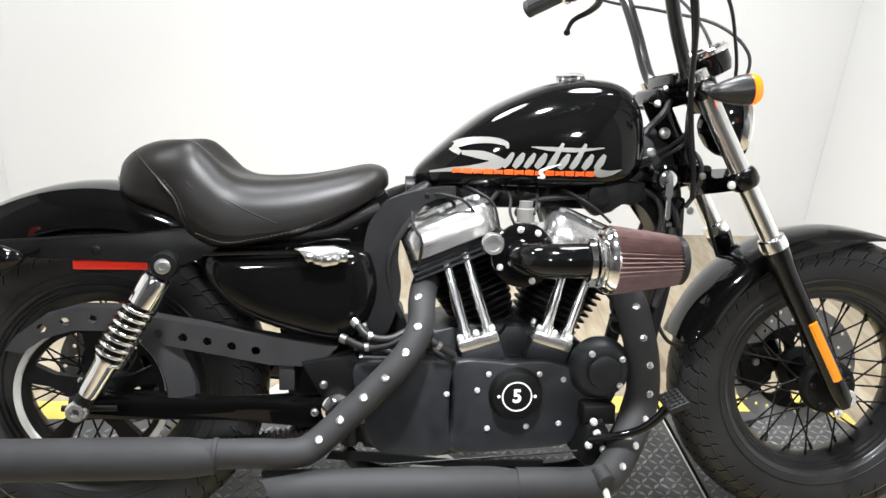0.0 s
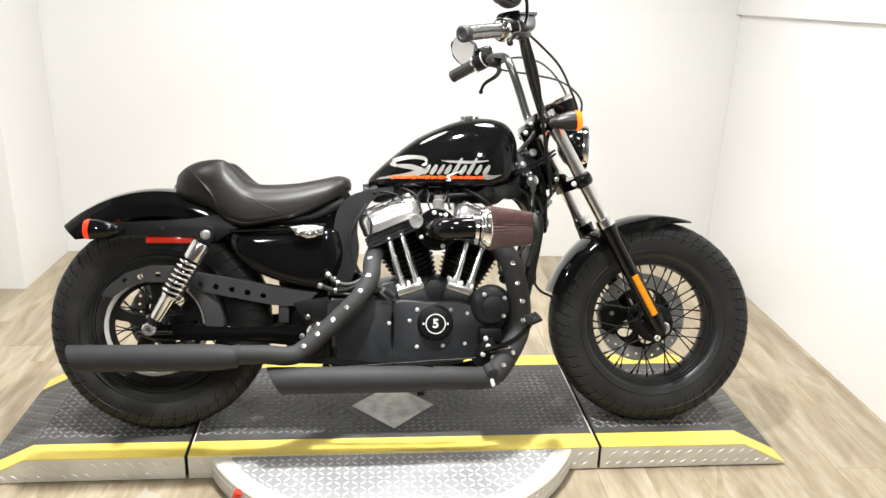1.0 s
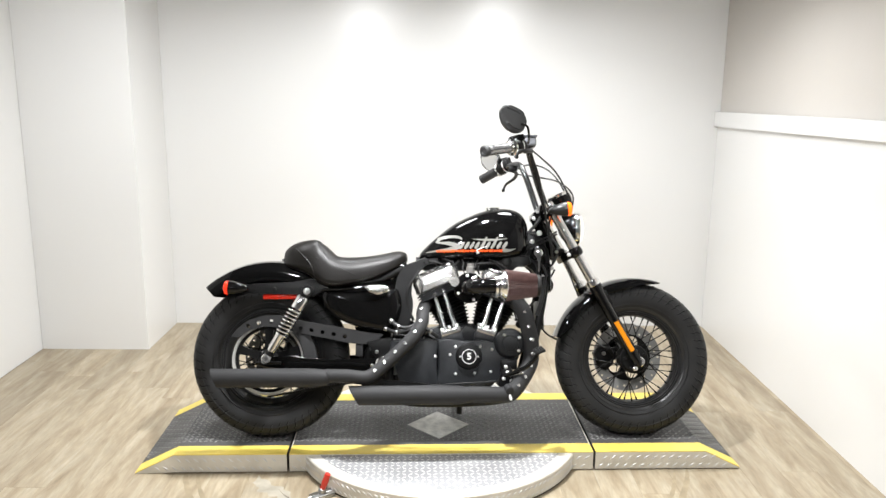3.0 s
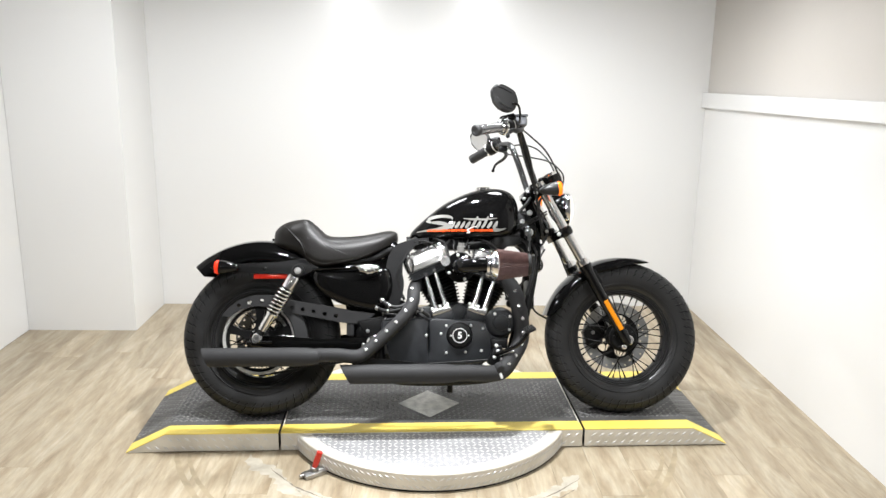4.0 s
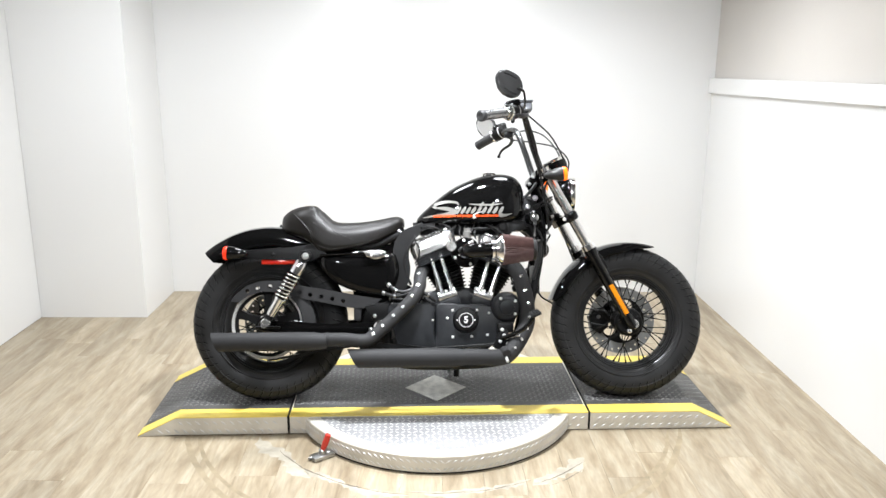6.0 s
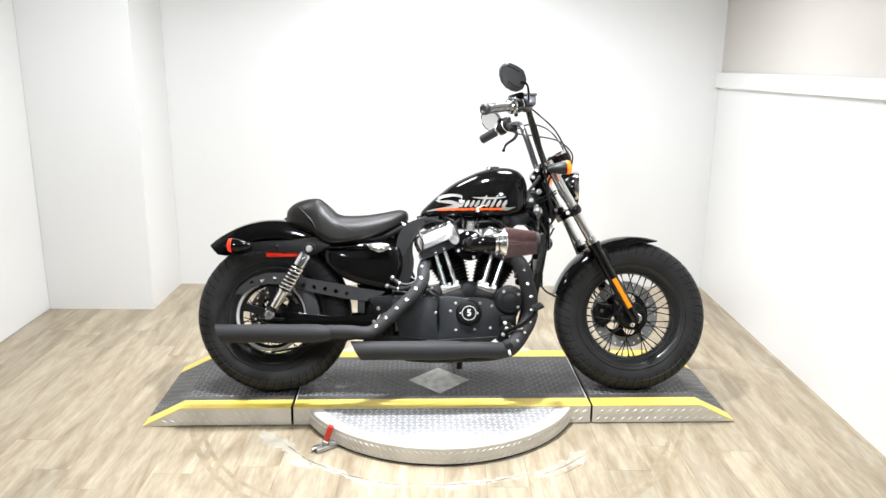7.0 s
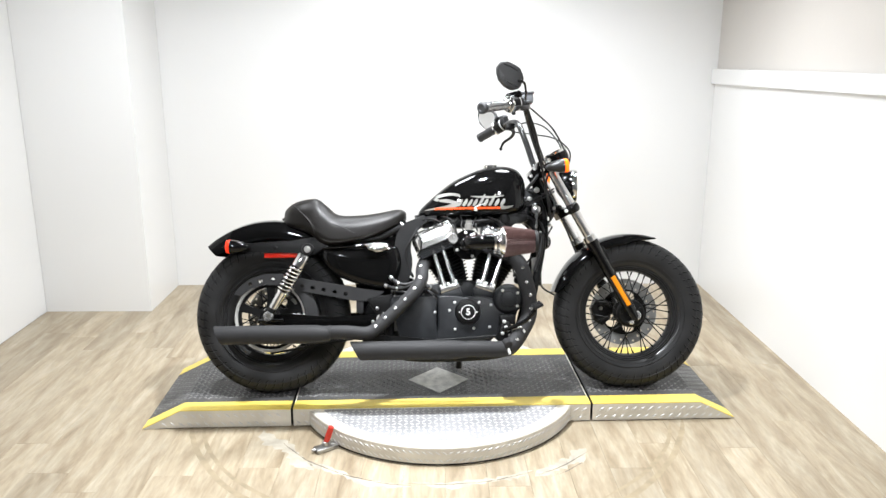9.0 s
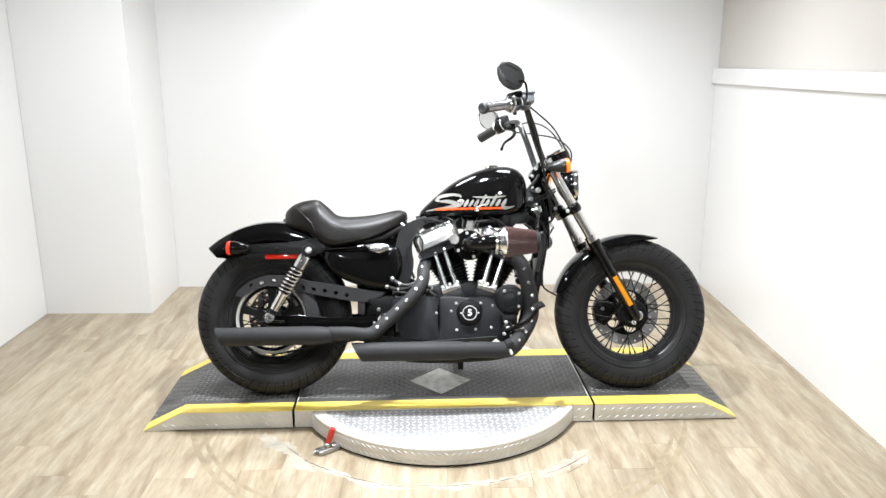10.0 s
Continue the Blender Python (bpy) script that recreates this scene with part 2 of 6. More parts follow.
def smooth_path(points, steps=8):
    """Points along a smooth curve through the given ones."""
    p = [Vector(q) for q in points]
    if len(p) < 3:
        return p
    p = [2 * p[0] - p[1]] + p + [2 * p[-1] - p[-2]]
    out = []
    for i in range(1, len(p) - 2):
        for s in range(steps):
            t = s / steps
            out.append(0.5 * (2 * p[i] + (p[i + 1] - p[i - 1]) * t + (2 * p[i - 1] - 5 * p[i] + 4 * p[i + 1] - p[i + 2]) * t * t
                              + (3 * p[i] - p[i - 1] - 3 * p[i + 1] + p[i + 2]) * t ** 3))
    return out + [p[-2]]


def tube(points, r, seg=12, steps=8, bm=None, radii=None):
    """A round tube along a smooth curve."""
    bm = bm or bmesh.new()
    path = smooth_path(points, steps)
    u = None
    rings = []
    for i, p in enumerate(path):
        d = (path[min(i + 1, len(path) - 1)] - path[max(i - 1, 0)]).normalized()
        u = across(d)[0] if u is None else (u - d * u.dot(d)).normalized()
        w = d.cross(u)
        k = r
        if radii:
            f = i / (len(path) - 1) * (len(radii) - 1)
            a = min(int(f), len(radii) - 2)
            k = radii[a] + (radii[a + 1] - radii[a]) * (f - a)
        rings.append([p + (u * math.cos(t) + w * math.sin(t)) * k for t in (2 * math.pi * j / seg for j in range(seg))])
    return rings_skin(bm, rings)


def prism(outline, y0, y1, bevel=0.0, seg=2, bm=None, smooth_steps=0):
    """A plate: an outline in x and z, from y0 to y1, with rounded rims."""
    bm = bm or bmesh.new()
    pts = outline
    if smooth_steps:
        loop = [(x, 0, z) for x, z in outline]
        k = len(loop)
        dense = smooth_path(loop[-2:] + loop + loop[:3], smooth_steps)
        dense = dense[2 * smooth_steps:(2 + k) * smooth_steps]
        pts = [(p.x, p.z) for p in dense]
    a = [bm.verts.new((x, y0, z)) for x, z in pts]
    b = [bm.verts.new((x, y1, z)) for x, z in pts]
    k = len(pts)
    fa, fb = bm.faces.new(a), bm.faces.new(b[::-1])
    for i in range(k):
        bm.faces.new((a[i], b[i], b[(i + 1) % k], a[(i + 1) % k]))
    if bevel:
        edges = list(fa.edges) + list(fb.edges)
        bmesh.ops.bevel(bm, geom=edges, offset=bevel, segments=seg, affect="EDGES", profile=0.5)
    return bm


def bolt(at, axis, r=0.007, h=0.006, bm=None):
    """A domed bolt head with a socket."""
    return lathe([(0, r), (h * 0.55, r), (h * 0.85, r * 0.85), (h, r * 0.6), (h, r * 0.28), (h * 0.7, r * 0.25)], at, axis, 12, bm)


# ---- the room ----
def slab(name, x0, y0, z0, x1, y1, z1, mat, label, category):
    ob = part(name, box(x0, y0, z0, x1, y1, z1), mat, None, smooth=False)
    ob.matrix_world = ROOM
    return tagged(ob, label, category, kind="structure")


BACK, RIGHT, LEFT, STEP, STEP_X, FRONT, TOP = 1.682, 1.695, -2.275, 1.17, -1.67, -5.6, 2.9
slab("wall_north", LEFT - 0.2, BACK, 0, RIGHT + 0.2, BACK + 0.15, TOP, WALL_WHITE, "smooth glossy white back wall of the photo booth", "wall")
slab("wall_step", LEFT - 0.0, STEP, 0, STEP_X, BACK - 0.002, TOP, WALL_WHITE, "white boxed-out corner beside the back wall", "wall")
slab("wall_west", LEFT - 0.15, -1.5, 0, LEFT - 0.002, BACK, TOP, WALL_WHITE, "smooth white side wall", "wall")
slab("wall_west_front", LEFT - 0.15, FRONT, 0, LEFT - 0.004, -1.502, TOP, WALL_DIM, "unseen dark grey wall added beside the camera", "wall")
slab("wall_east", RIGHT + 0.002, -1.5, 0, RIGHT + 0.17, BACK - 0.002, 1.36, WALL_WHITE, "smooth glossy white lower side wall", "wall")
slab("wall_east_upper", RIGHT + 0.012, -1.5, 1.361, RIGHT + 0.17, BACK - 0.002, TOP, WALL_UPPER_SHADED, "upper side wall above the ledge, shade painted in as dull beige", "wall")
slab("wall_east_front", RIGHT + 0.004, FRONT, 0, RIGHT + 0.17, -1.502, TOP, WALL_DIM, "unseen dark grey wall added beside the camera", "wall")
slab("wall_south", LEFT - 0.2, FRONT - 0.15, 0, RIGHT + 0.2, FRONT - 0.002, TOP, WALL_DIM, "unseen dark grey wall added behind the camera", "wall")
slab("ceiling", LEFT - 0.2, FRONT - 0.2, TOP + 0.002, RIGHT + 0.2, BACK + 0.2, TOP + 0.12, CEILING, "unseen near-black ceiling added over the booth", "ceiling")
def trim_z(y, a, b):
    return a + (b - a) * (BACK - y) / (BACK + 0.17)


trim = part("trim", rings_skin(bmesh.new(), [[(RIGHT - 0.022, y, trim_z(y, 1.277, 1.325)), (RIGHT + 0.001, y, trim_z(y, 1.277, 1.325)), (RIGHT + 0.001, y, trim_z(y, 1.367, 1.405)), (RIGHT - 0.022, y, trim_z(y, 1.367, 1.405))] for y in (-1.5, BACK - 0.003)]), WALL_WHITE, None, smooth=False)
trim.matrix_world = ROOM
tagged(trim, "white ledge board along the side wall", "trim", kind="structure")

floor = part("floor", box(LEFT - 0.2, FRONT - 0.2, -0.08, RIGHT + 0.2, BACK + 0.2, -0.004), SUBFLOOR, None, smooth=False)
floor.matrix_world = ROOM
tagged(floor, "pale oak-look vinyl plank floor, scuffed", "floor", kind="structure")

# ---- turntable and ramp ----
RAMP_H, RAMP_Y0, RAMP_Y1 = 0.08, -0.262, 0.345


def tread_field(x0, x1, y0, y1, pitch, length, width, height, inside, bm, zfun):
    """Raised lozenges of a tread plate, turned one way and the other."""
    nx, ny = int((x1 - x0) / pitch), int((y1 - y0) / pitch)
    for i in range(nx):
        for j in range(ny):
            x, y = x0 + (i + 0.5) * pitch, y0 + (j + 0.5) * pitch
            if not inside(x, y):
                continue
            a = radians(45) if (i + j) % 2 else radians(-45)
            c, s = math.cos(a), math.sin(a)
            ring = []
            for u, v in ((-length / 2, 0), (0, -width / 2), (length / 2, 0), (0, width / 2)):
                px, py = x + u * c - v * s, y + u * s + v * c
                ring.append(bm.verts.new((px, py, zfun(px) + 0.0003)))
            px0 = bm.verts.new((x - length * 0.22 * c, y - length * 0.22 * s, zfun(x) + height))
            px1 = bm.verts.new((x + length * 0.22 * c, y + length * 0.22 * s, zfun(x) + height))
            bm.faces.new((ring[0], ring[1], px0))
            bm.faces.new((ring[1], px1, px0))
            bm.faces.new((ring[1], ring[2], px1))
            bm.faces.new((ring[2], ring[3], px1))
            bm.faces.new((ring[3], px0, px1))
            bm.faces.new((ring[3], ring[0], px0))


def ramp_top(x):
    x = abs(x)
    return RAMP_H if x < 1.065 else max(0.004, RAMP_H - (x - 1.065) * (RAMP_H - 0.004) / 0.155)


def ramp_section(name, x0, x1, label):
    thing = empty(name, pose(0, 0, 0), label, "ramp", "ramp sections")
    xs = [x0] + [s * 1.065 for s in (-1, 1) if x0 < s * 1.065 < x1] + [x1]
    tape = 0.075
    body = [(x, ramp_top(x) - 0.003) for x in xs] + [(x, min(0.005, ramp_top(x) - 0.0035)) for x in reversed(xs)]
    part("side_plate", prism(body, RAMP_Y0, RAMP_Y0 + 0.006), SIDE_ALLOY, thing, "bare aluminium tread plate side", smooth=False)
    part("side_plate", prism(body, RAMP_Y1 - 0.006, RAMP_Y1), SIDE_ALLOY, thing, "bare aluminium tread plate side", smooth=False)
    under = [(x, ramp_top(x) - 0.003) for x in xs] + [(x, 0.001) for x in reversed(xs)]
    # black core shows below the side plates as the gap's shadow line
    part("core", prism(under, RAMP_Y0 + 0.007, RAMP_Y1 - 0.007), GAP_SHADE_BLACK, thing, smooth=False)
    deck = [(x, ramp_top(x)) for x in xs] + [(x, ramp_top(x) - 0.003) for x in reversed(xs)]
    bm, treads = prism(deck, RAMP_Y0 + tape, RAMP_Y1 - tape), bmesh.new()
    tread_field(x0 + 0.004, x1 - 0.004, RAMP_Y0 + tape + 0.032, RAMP_Y1 - tape - 0.02, 0.0215, 0.027, 0.0085, 0.0022, lambda x, y: abs(x + 0.012) + abs(y) > 0.15 or abs(x0) > 0.7 or x0 > 0.5, treads, ramp_top)
    part("deck", bm, RUBBER_MAT, thing, "black painted tread plate deck", smooth=False)
    tagged(part("deck_tread", treads, TREAD_WORN, thing, "raised black lozenges", smooth=False), kind="stuff")
    for s, a, b in (("near", RAMP_Y0, RAMP_Y0 + tape), ("far", RAMP_Y1 - tape, RAMP_Y1)):
        strip = [(x, ramp_top(x) + 0.0006) for x in xs] + [(x, ramp_top(x) - 0.003) for x in reversed(xs)]
        part("tape_stripe", prism(strip, a, b), YELLOW, thing, "yellow safety tape along the edge", smooth=False)
    # lozenges of the side plate
    bm = bmesh.new()
    k = 0
    x = x0 + 0.02
    while x < x1 - 0.035:
        for row, z in enumerate((0.02, 0.055)):
            if z + 0.012 < ramp_top(x):
                s = 1 if x > 0 else -1
                ln, wd, xc = 0.0125, 0.0032, x + row * 0.017
                p = [(xc - ln, z - s * ln * 0.8), (xc + wd, z - s * wd), (xc + ln, z + s * ln * 0.8), (xc - wd, z + s * wd)]
                base = [bm.verts.new((u, RAMP_Y0 - 0.0003, v)) for u, v in p]
                tip = bm.verts.new((xc, RAMP_Y0 - 0.003, z + 0.002))
                for i in range(4):
                    bm.faces.new((base[i], base[(i + 1) % 4], tip))
        k += 1
        x += 0.034
    tagged(part("side_tread", bm, LOZENGE, thing, "raised bright lozenges", smooth=False), kind="stuff")
    return thing


ramp_mid = ramp_section("ramp_section", -0.612, 0.606, "black tread plate platform with yellow edge tape under the motorcycle")
for x in (-0.612, 0.602):
    part("deck_edge", box(x, RAMP_Y0 + 0.06, RAMP_H - 0.004, x + 0.004, RAMP_Y1 - 0.06, RAMP_H + 0.0012, 0.0005), SIDE_ALLOY, ramp_mid, "worn bright deck edge")
ramp_section("ramp_section", -1.22, -0.622, "black tread plate end ramp with yellow edge tape")
ramp_section("ramp_section", 0.616, 1.21, "black tread plate end ramp with yellow edge tape")
part("diamond_patch", prism([(-0.146, 0.0), (-0.012, 0.136), (0.122, 0.0), (-0.012, -0.136)], RAMP_H, RAMP_H + 0.0025), PATCH_METAL, ramp_mid, "worn bare metal diamond in the deck", smooth=False).matrix_basis = Matrix(((1, 0, 0, 0), (0, 0, 1, 0), (0, 1, 0, 0), (0, 0, 0, 1)))

table = empty("turntable", pose(-0.012, 0.0, 0), "round aluminium tread plate turntable under the ramp", "turntable")
DISC_R = 0.595
part("skirt", lathe([(0.009, DISC_R - 0.02), (0.009, DISC_R), (0.070, DISC_R), (0.074, DISC_R - 0.004), (0.074, DISC_R - 0.05)], (0, 0, 0), (0, 0, 1), 128, caps=False), SIDE_ALLOY, table, "bent aluminium rim")
# black ring in place of the shade under the rim
part("base_ring", lathe([(0, DISC_R - 0.004), (0.010, DISC_R - 0.003)], (0, 0, 0), (0, 0, 1), 96), GAP_SHADE_BLACK, table, "black ring painted as the shaded gap at the foot")
bm = bmesh.new()
ring = [(DISC_R * math.cos(a) * 0.992, DISC_R * math.sin(a) * 0.992) for a in (2 * math.pi * i / 128 for i in range(128))]
bm.faces.new([bm.verts.new((x, y, 0.0738)) for x, y in ring])
part("plate", bm, ALLOY, table, "bright diamond tread plate top", smooth=False)
bm = bmesh.new()
tread_field(-0.6, 0.6, -0.6, 0.6, 0.0235, 0.026, 0.008, 0.0013, lambda x, y: math.hypot(x, y) < 0.575 and (y < -0.25 or y > 0.33), bm, lambda x: 0.0738)
tagged(part("plate_tread", bm, LOZENGE, table, "raised bright lozenges", smooth=False), kind="stuff")
bm = bmesh.new()
for i in range(150):
    for row, z in enumerate((0.020, 0.052)):
        a = 2 * math.pi * (i + row * 0.5) / 150
        s = 1 if math.cos(a) > 0 else -1
        base = []
        for da, dz in ((-0.021, s * 0.0085), (0.0055, s * 0.0025), (0.021, -s * 0.0085), (-0.0055, -s * 0.0025)) if math.sin(a) > 0 else ((-0.021, -s * 0.0085), (0.0055, -s * 0.0025), (0.021, s * 0.0085), (-0.0055, s * 0.0025)):
            base.append(bm.verts.new((math.cos(a + da) * (DISC_R + 0.0004), math.sin(a + da) * (DISC_R + 0.0004), z + dz)))
        tip = bm.verts.new((math.cos(a) * (DISC_R + 0.0035), math.sin(a) * (DISC_R + 0.0035), z + 0.002))
        for k in range(4):
            bm.faces.new((base[k], base[(k + 1) % 4], tip))
tagged(part("rim_tread", bm, LOZENGE, table, "raised bright lozenges", smooth=False), kind="stuff")
# ---- the motorcycle ----
bike = empty("motorcycle", pose(0.05, -0.098, 0.08, -16.5), "black cruiser motorcycle with chrome details leaning on its side stand", "motorcycle")
REAR, FRONT_AXLE = Vector((-0.76, 0, 0.323)), Vector((0.757, 0, 0.318))
Y = Vector((0, 1, 0))


def plate(outline, holes, y0, y1, bm=None):
    """A flat plate with round holes cut through it."""
    bm = bm or bmesh.new()
    loops = [outline] + [[(x + r * math.cos(a), z + r * math.sin(a)) for a in (2 * math.pi * i / 14 for i in range(14))] for x, z, r in holes]
    edges = []
    for loop in loops:
        vs = [bm.verts.new((x, y0, z)) for x, z in loop]
        edges += [bm.edges.new((vs[i], vs[(i + 1) % len(vs)])) for i in range(len(vs))]
    filled = bmesh.ops.triangle_fill(bm, use_beauty=True, edges=edges)
    faces = [g for g in filled["geom"] if isinstance(g, bmesh.types.BMFace)]
    ext = bmesh.ops.extrude_face_region(bm, geom=faces)
    for v in ext["geom"]:
        if isinstance(v, bmesh.types.BMVert):
            v.co.y += y1 - y0
    return bm


def loft(rows, seg=40, top=0.75, side=0.75, steps=6, drop=0.0, low=0.6, dish=None):
    """A body along x from rows of (x, top z, bottom z, half width), with rounded sections."""
    path = smooth_path([Vector((r[0], r[1], r[2])) for r in rows], steps)
    wide = smooth_path([Vector((r[0], r[3], 0)) for r in rows], steps)
    rings = []
    for p, w in zip(path, wide):
        x, zt, zb, hw = p.x, p.y, p.z, max(w.y, 0.004)
        zm = zb + (zt - zb) * 0.32
        ring = []
        for i in range(seg):
            a = 2 * math.pi * i / seg
            c, s = math.cos(a), math.sin(a)
            yy = hw * math.copysign(abs(c) ** (side if s >= 0 else low), c)
            zz = zm + (zt - zm) * abs(s) ** top if s >= 0 else zm - (zm - zb) * abs(s) ** 0.5
            if dish and s >= 0:
                q = min(1.0, max(0.0, (abs(yy) / hw - 0.25) / 0.4))
                zz += dish(x) * (-1 + 2.2 * q * q * (3 - 2 * q)) * (1 - abs(c) ** 4)
            ring.append((x, yy, zz - drop * abs(c) ** 3 * (1 if s >= 0 else 0)))
        rings.append(ring)
    return rings_skin(bmesh.new(), rings)


def fender(centre, profile, a0, a1, steps=40, thick=0.003, bm=None, flare=None):
    """A sheet bent round a wheel: profile rows of (y, radius) swept from angle a0 to a1 in degrees."""
    bm = bm or bmesh.new()
    outer, inner = [], []
    for i in range(steps + 1):
        a = radians(a0 + (a1 - a0) * i / steps)
        k = flare(i / steps) if flare else 1.0
        o, n = [], []
        rmax = max(r for _, r in profile)
        for y, r in profile:
            rr = rmax - (rmax - r) * k
            o.append(centre + Vector((math.cos(a) * rr, y * (0.82 + 0.18 * min(1, k)), math.sin(a) * rr)))
            n.append(centre + Vector((math.cos(a) * (rr - thick), y * 0.97, math.sin(a) * (rr - thick))))
        outer.append(o + n[::-1])
    return rings_skin(bm, outer)


def cylinder_points(h, u, y, side):
    """A place in a cylinder's own frame: h along its axis from the crank, u along the machine."""
    a = radians(22.5) * side
    return Vector((0.035 + math.sin(a) * h + math.cos(a) * u, y, 0.330 + math.cos(a) * h - math.sin(a) * u))


# wheels
def tyre_profile(r, w, rim):
    return [(-w * 0.72, rim), (-w * 0.86, rim + 0.012), (-w, rim + (r - rim) * 0.45), (-w * 0.995, r - 0.046), (-w * 0.94, r - 0.028), (-w * 0.76, r - 0.0135), (-w * 0.46, r - 0.0045), (-w * 0.2, r - 0.0008), (0, r),
            (w * 0.2, r - 0.0008), (w * 0.46, r - 0.0045), (w * 0.76, r - 0.0135), (w * 0.94, r - 0.028), (w * 0.995, r - 0.046), (w, rim + (r - rim) * 0.45), (w * 0.86, rim + 0.012), (w * 0.72, rim)]


def tyre_place(r, w, s, a):
    """A place on the tread: s from -1 to 1 across, a the angle round."""
    y = w * s
    k = abs(s)
    if k > 0.995:
        rr = r - 0.046 - (k - 0.995) * 0.22
        return Vector((math.cos(a) * rr, math.copysign(w * 1.008, s), math.sin(a) * rr))
    steps = ((0, 0), (0.2, 0.0008), (0.46, 0.0045), (0.76, 0.0135), (0.94, 0.028), (0.995, 0.046))
    rr = r
    for (k0, d0), (k1, d1) in zip(steps, steps[1:]):
        if k0 <= k <= k1:
            rr = r - d0 - (d1 - d0) * (k - k0) / (k1 - k0)
    return Vector((math.cos(a) * rr, y * 1.012, math.sin(a) * rr))


def wheel(name, axle, r, w, rim, label, turn=0.0, well=0.030):
    hubbed = new(name)
    hubbed.parent = bike
    hubbed["label"] = label
    hubbed.matrix_basis = Matrix.Translation(axle) @ pose(0, 0, 0, 0, 0, turn)
    part("tyre", lathe(tyre_profile(r, w, rim), (0, 0, 0), Y, 96, caps=False), TYRE, hubbed, "black rubber tyre with a grooved tread")
    # zigzag grooves of the tread: dark strips paint their shade, paler lips their lit edges
    bm, lips = bmesh.new(), bmesh.new()
    count = 52
    for k in range(count):
        for side in (-1, 1):
            a0 = 2 * math.pi * (k + (0.5 if side > 0 else 0)) / count
            trail = [(0.12, 0.0), (0.30, 0.06), (0.37, 0.035), (0.56, 0.10), (0.63, 0.07), (0.82, 0.14), (0.89, 0.11), (0.985, 0.165), (1.0, 0.150), (1.075, 0.195)]
            left, right, lip = [], [], []
            for s, da in [(a[0] + (b[0] - a[0]) * q / 5, a[1] + (b[1] - a[1]) * q / 5) for a, b in zip(trail, trail[1:]) for q in range(5)]:
                left.append(tyre_place(r + 0.0014, w, side * s, a0 + da - 0.0075))
                right.append(tyre_place(r + 0.0014, w, side * s, a0 + da + 0.0075))
                lip.append((tyre_place(r + 0.0016, w, side * s, a0 + da + 0.0075), tyre_place(r + 0.0016, w, side * s, a0 + da + 0.0125)))
            lv, rv = [bm.verts.new(p) for p in left], [bm.verts.new(p) for p in right]
            for i in range(len(lv) - 1):
                bm.faces.new((lv[i], lv[i + 1], rv[i + 1], rv[i]))
            pairs = [(lips.verts.new(p), lips.verts.new(q)) for p, q in lip]
            for p, q in zip(pairs, pairs[1:]):
                lips.faces.new((p[0], q[0], q[1], p[1]))
    tagged(part("tread_groove", bm, GROOVE, hubbed, "dark strips painted as the shaded tread grooves", smooth=False), kind="stuff")
    tagged(part("tread_lip", lips, TYRE_LIT_EDGE, hubbed, "lighter strips painted as lit edges of the tread blocks", smooth=False), kind="stuff")
    # raised rings on the side wall
    for y in (-1, 1):
        for rr in (rim + 0.022, rim + (r - rim) * 0.62):
            part("sidewall_rib", lathe([(0, rr - 0.002), (0.0012, rr - 0.001), (0.0012, rr + 0.001), (0, rr + 0.002)], (0, y * w * (0.93 if rr < rim + 0.03 else 1.0), 0), Y * y, 72, caps=False), TYRE, hubbed)
    k = w * 0.78
    part("rim", lathe([(-k, rim + 0.012), (-k - 0.004, rim + 0.008), (-k, rim - 0.001), (-k * 0.94, rim - 0.003), (-k * 0.93, rim - 0.009), (-k * 0.80, rim - 0.010), (-k * 0.79, rim - 0.016), (-k * 0.64, rim - 0.017), (-k * 0.62, rim - 0.023), (-k * 0.4, rim - well + 0.004), (0, rim - well), (k * 0.4, rim - well + 0.004),
                       (k * 0.62, rim - 0.023), (k * 0.64, rim - 0.017), (k * 0.79, rim - 0.016), (k * 0.80, rim - 0.010), (k * 0.93, rim - 0.009), (k * 0.94, rim - 0.003), (k, rim - 0.001), (k + 0.004, rim + 0.008), (k, rim + 0.012)], (0, 0, 0), Y, 96, caps=False), RIM_BLACK, hubbed, "black steel laced rim")
    part("rim_band", lathe([(-k * 0.7, rim + 0.004), (k * 0.7, rim + 0.004)], (0, 0, 0), Y, 64, caps=False), RIM_BLACK, hubbed)
    part("hub", lathe([(-0.07, 0.018), (-0.07, 0.04), (-0.062, 0.052), (-0.05, 0.052), (-0.044, 0.032), (0, 0.028), (0.044, 0.032), (0.05, 0.052), (0.062, 0.052), (0.07, 0.04), (0.07, 0.018)], (0, 0, 0), Y, 36), SATIN_BLACK, hubbed, "black wheel hub")
    for i in range(40):
        side = 1 if i % 2 else -1
        lean = radians(26 if (i // 2) % 2 else -26)
        a = 2 * math.pi * i / 40
        p = Vector((math.cos(a - lean * 1.4) * 0.047, side * 0.056, math.sin(a - lean * 1.4) * 0.047))
        q = Vector((math.cos(a) * (rim - 0.024), side * 0.012, math.sin(a) * (rim - 0.024)))
        bm = rod(p, q, 0.0021, 6)
        rod(q, q + (p - q).normalized() * 0.018, 0.0034, 6, bm)
        part("spoke", bm, SATIN_BLACK, hubbed)
    return hubbed


GROOVE = material("groove_black", (0.004, 0.004, 0.004), 0.95, gloss=0.1)
PULLEY = material("pulley_alloy", (0.6, 0.6, 0.58), 0.4, 0.5, vary=0.15, scale=30)
RIM_BLACK = material("rim_black", (0.012, 0.012, 0.012), 0.35, vary=0.1, coat=0.1)

rear_wheel = wheel("rear_wheel", REAR, 0.323, 0.076, 0.208, "wide rear wheel with black spokes", 0.0, 0.046)
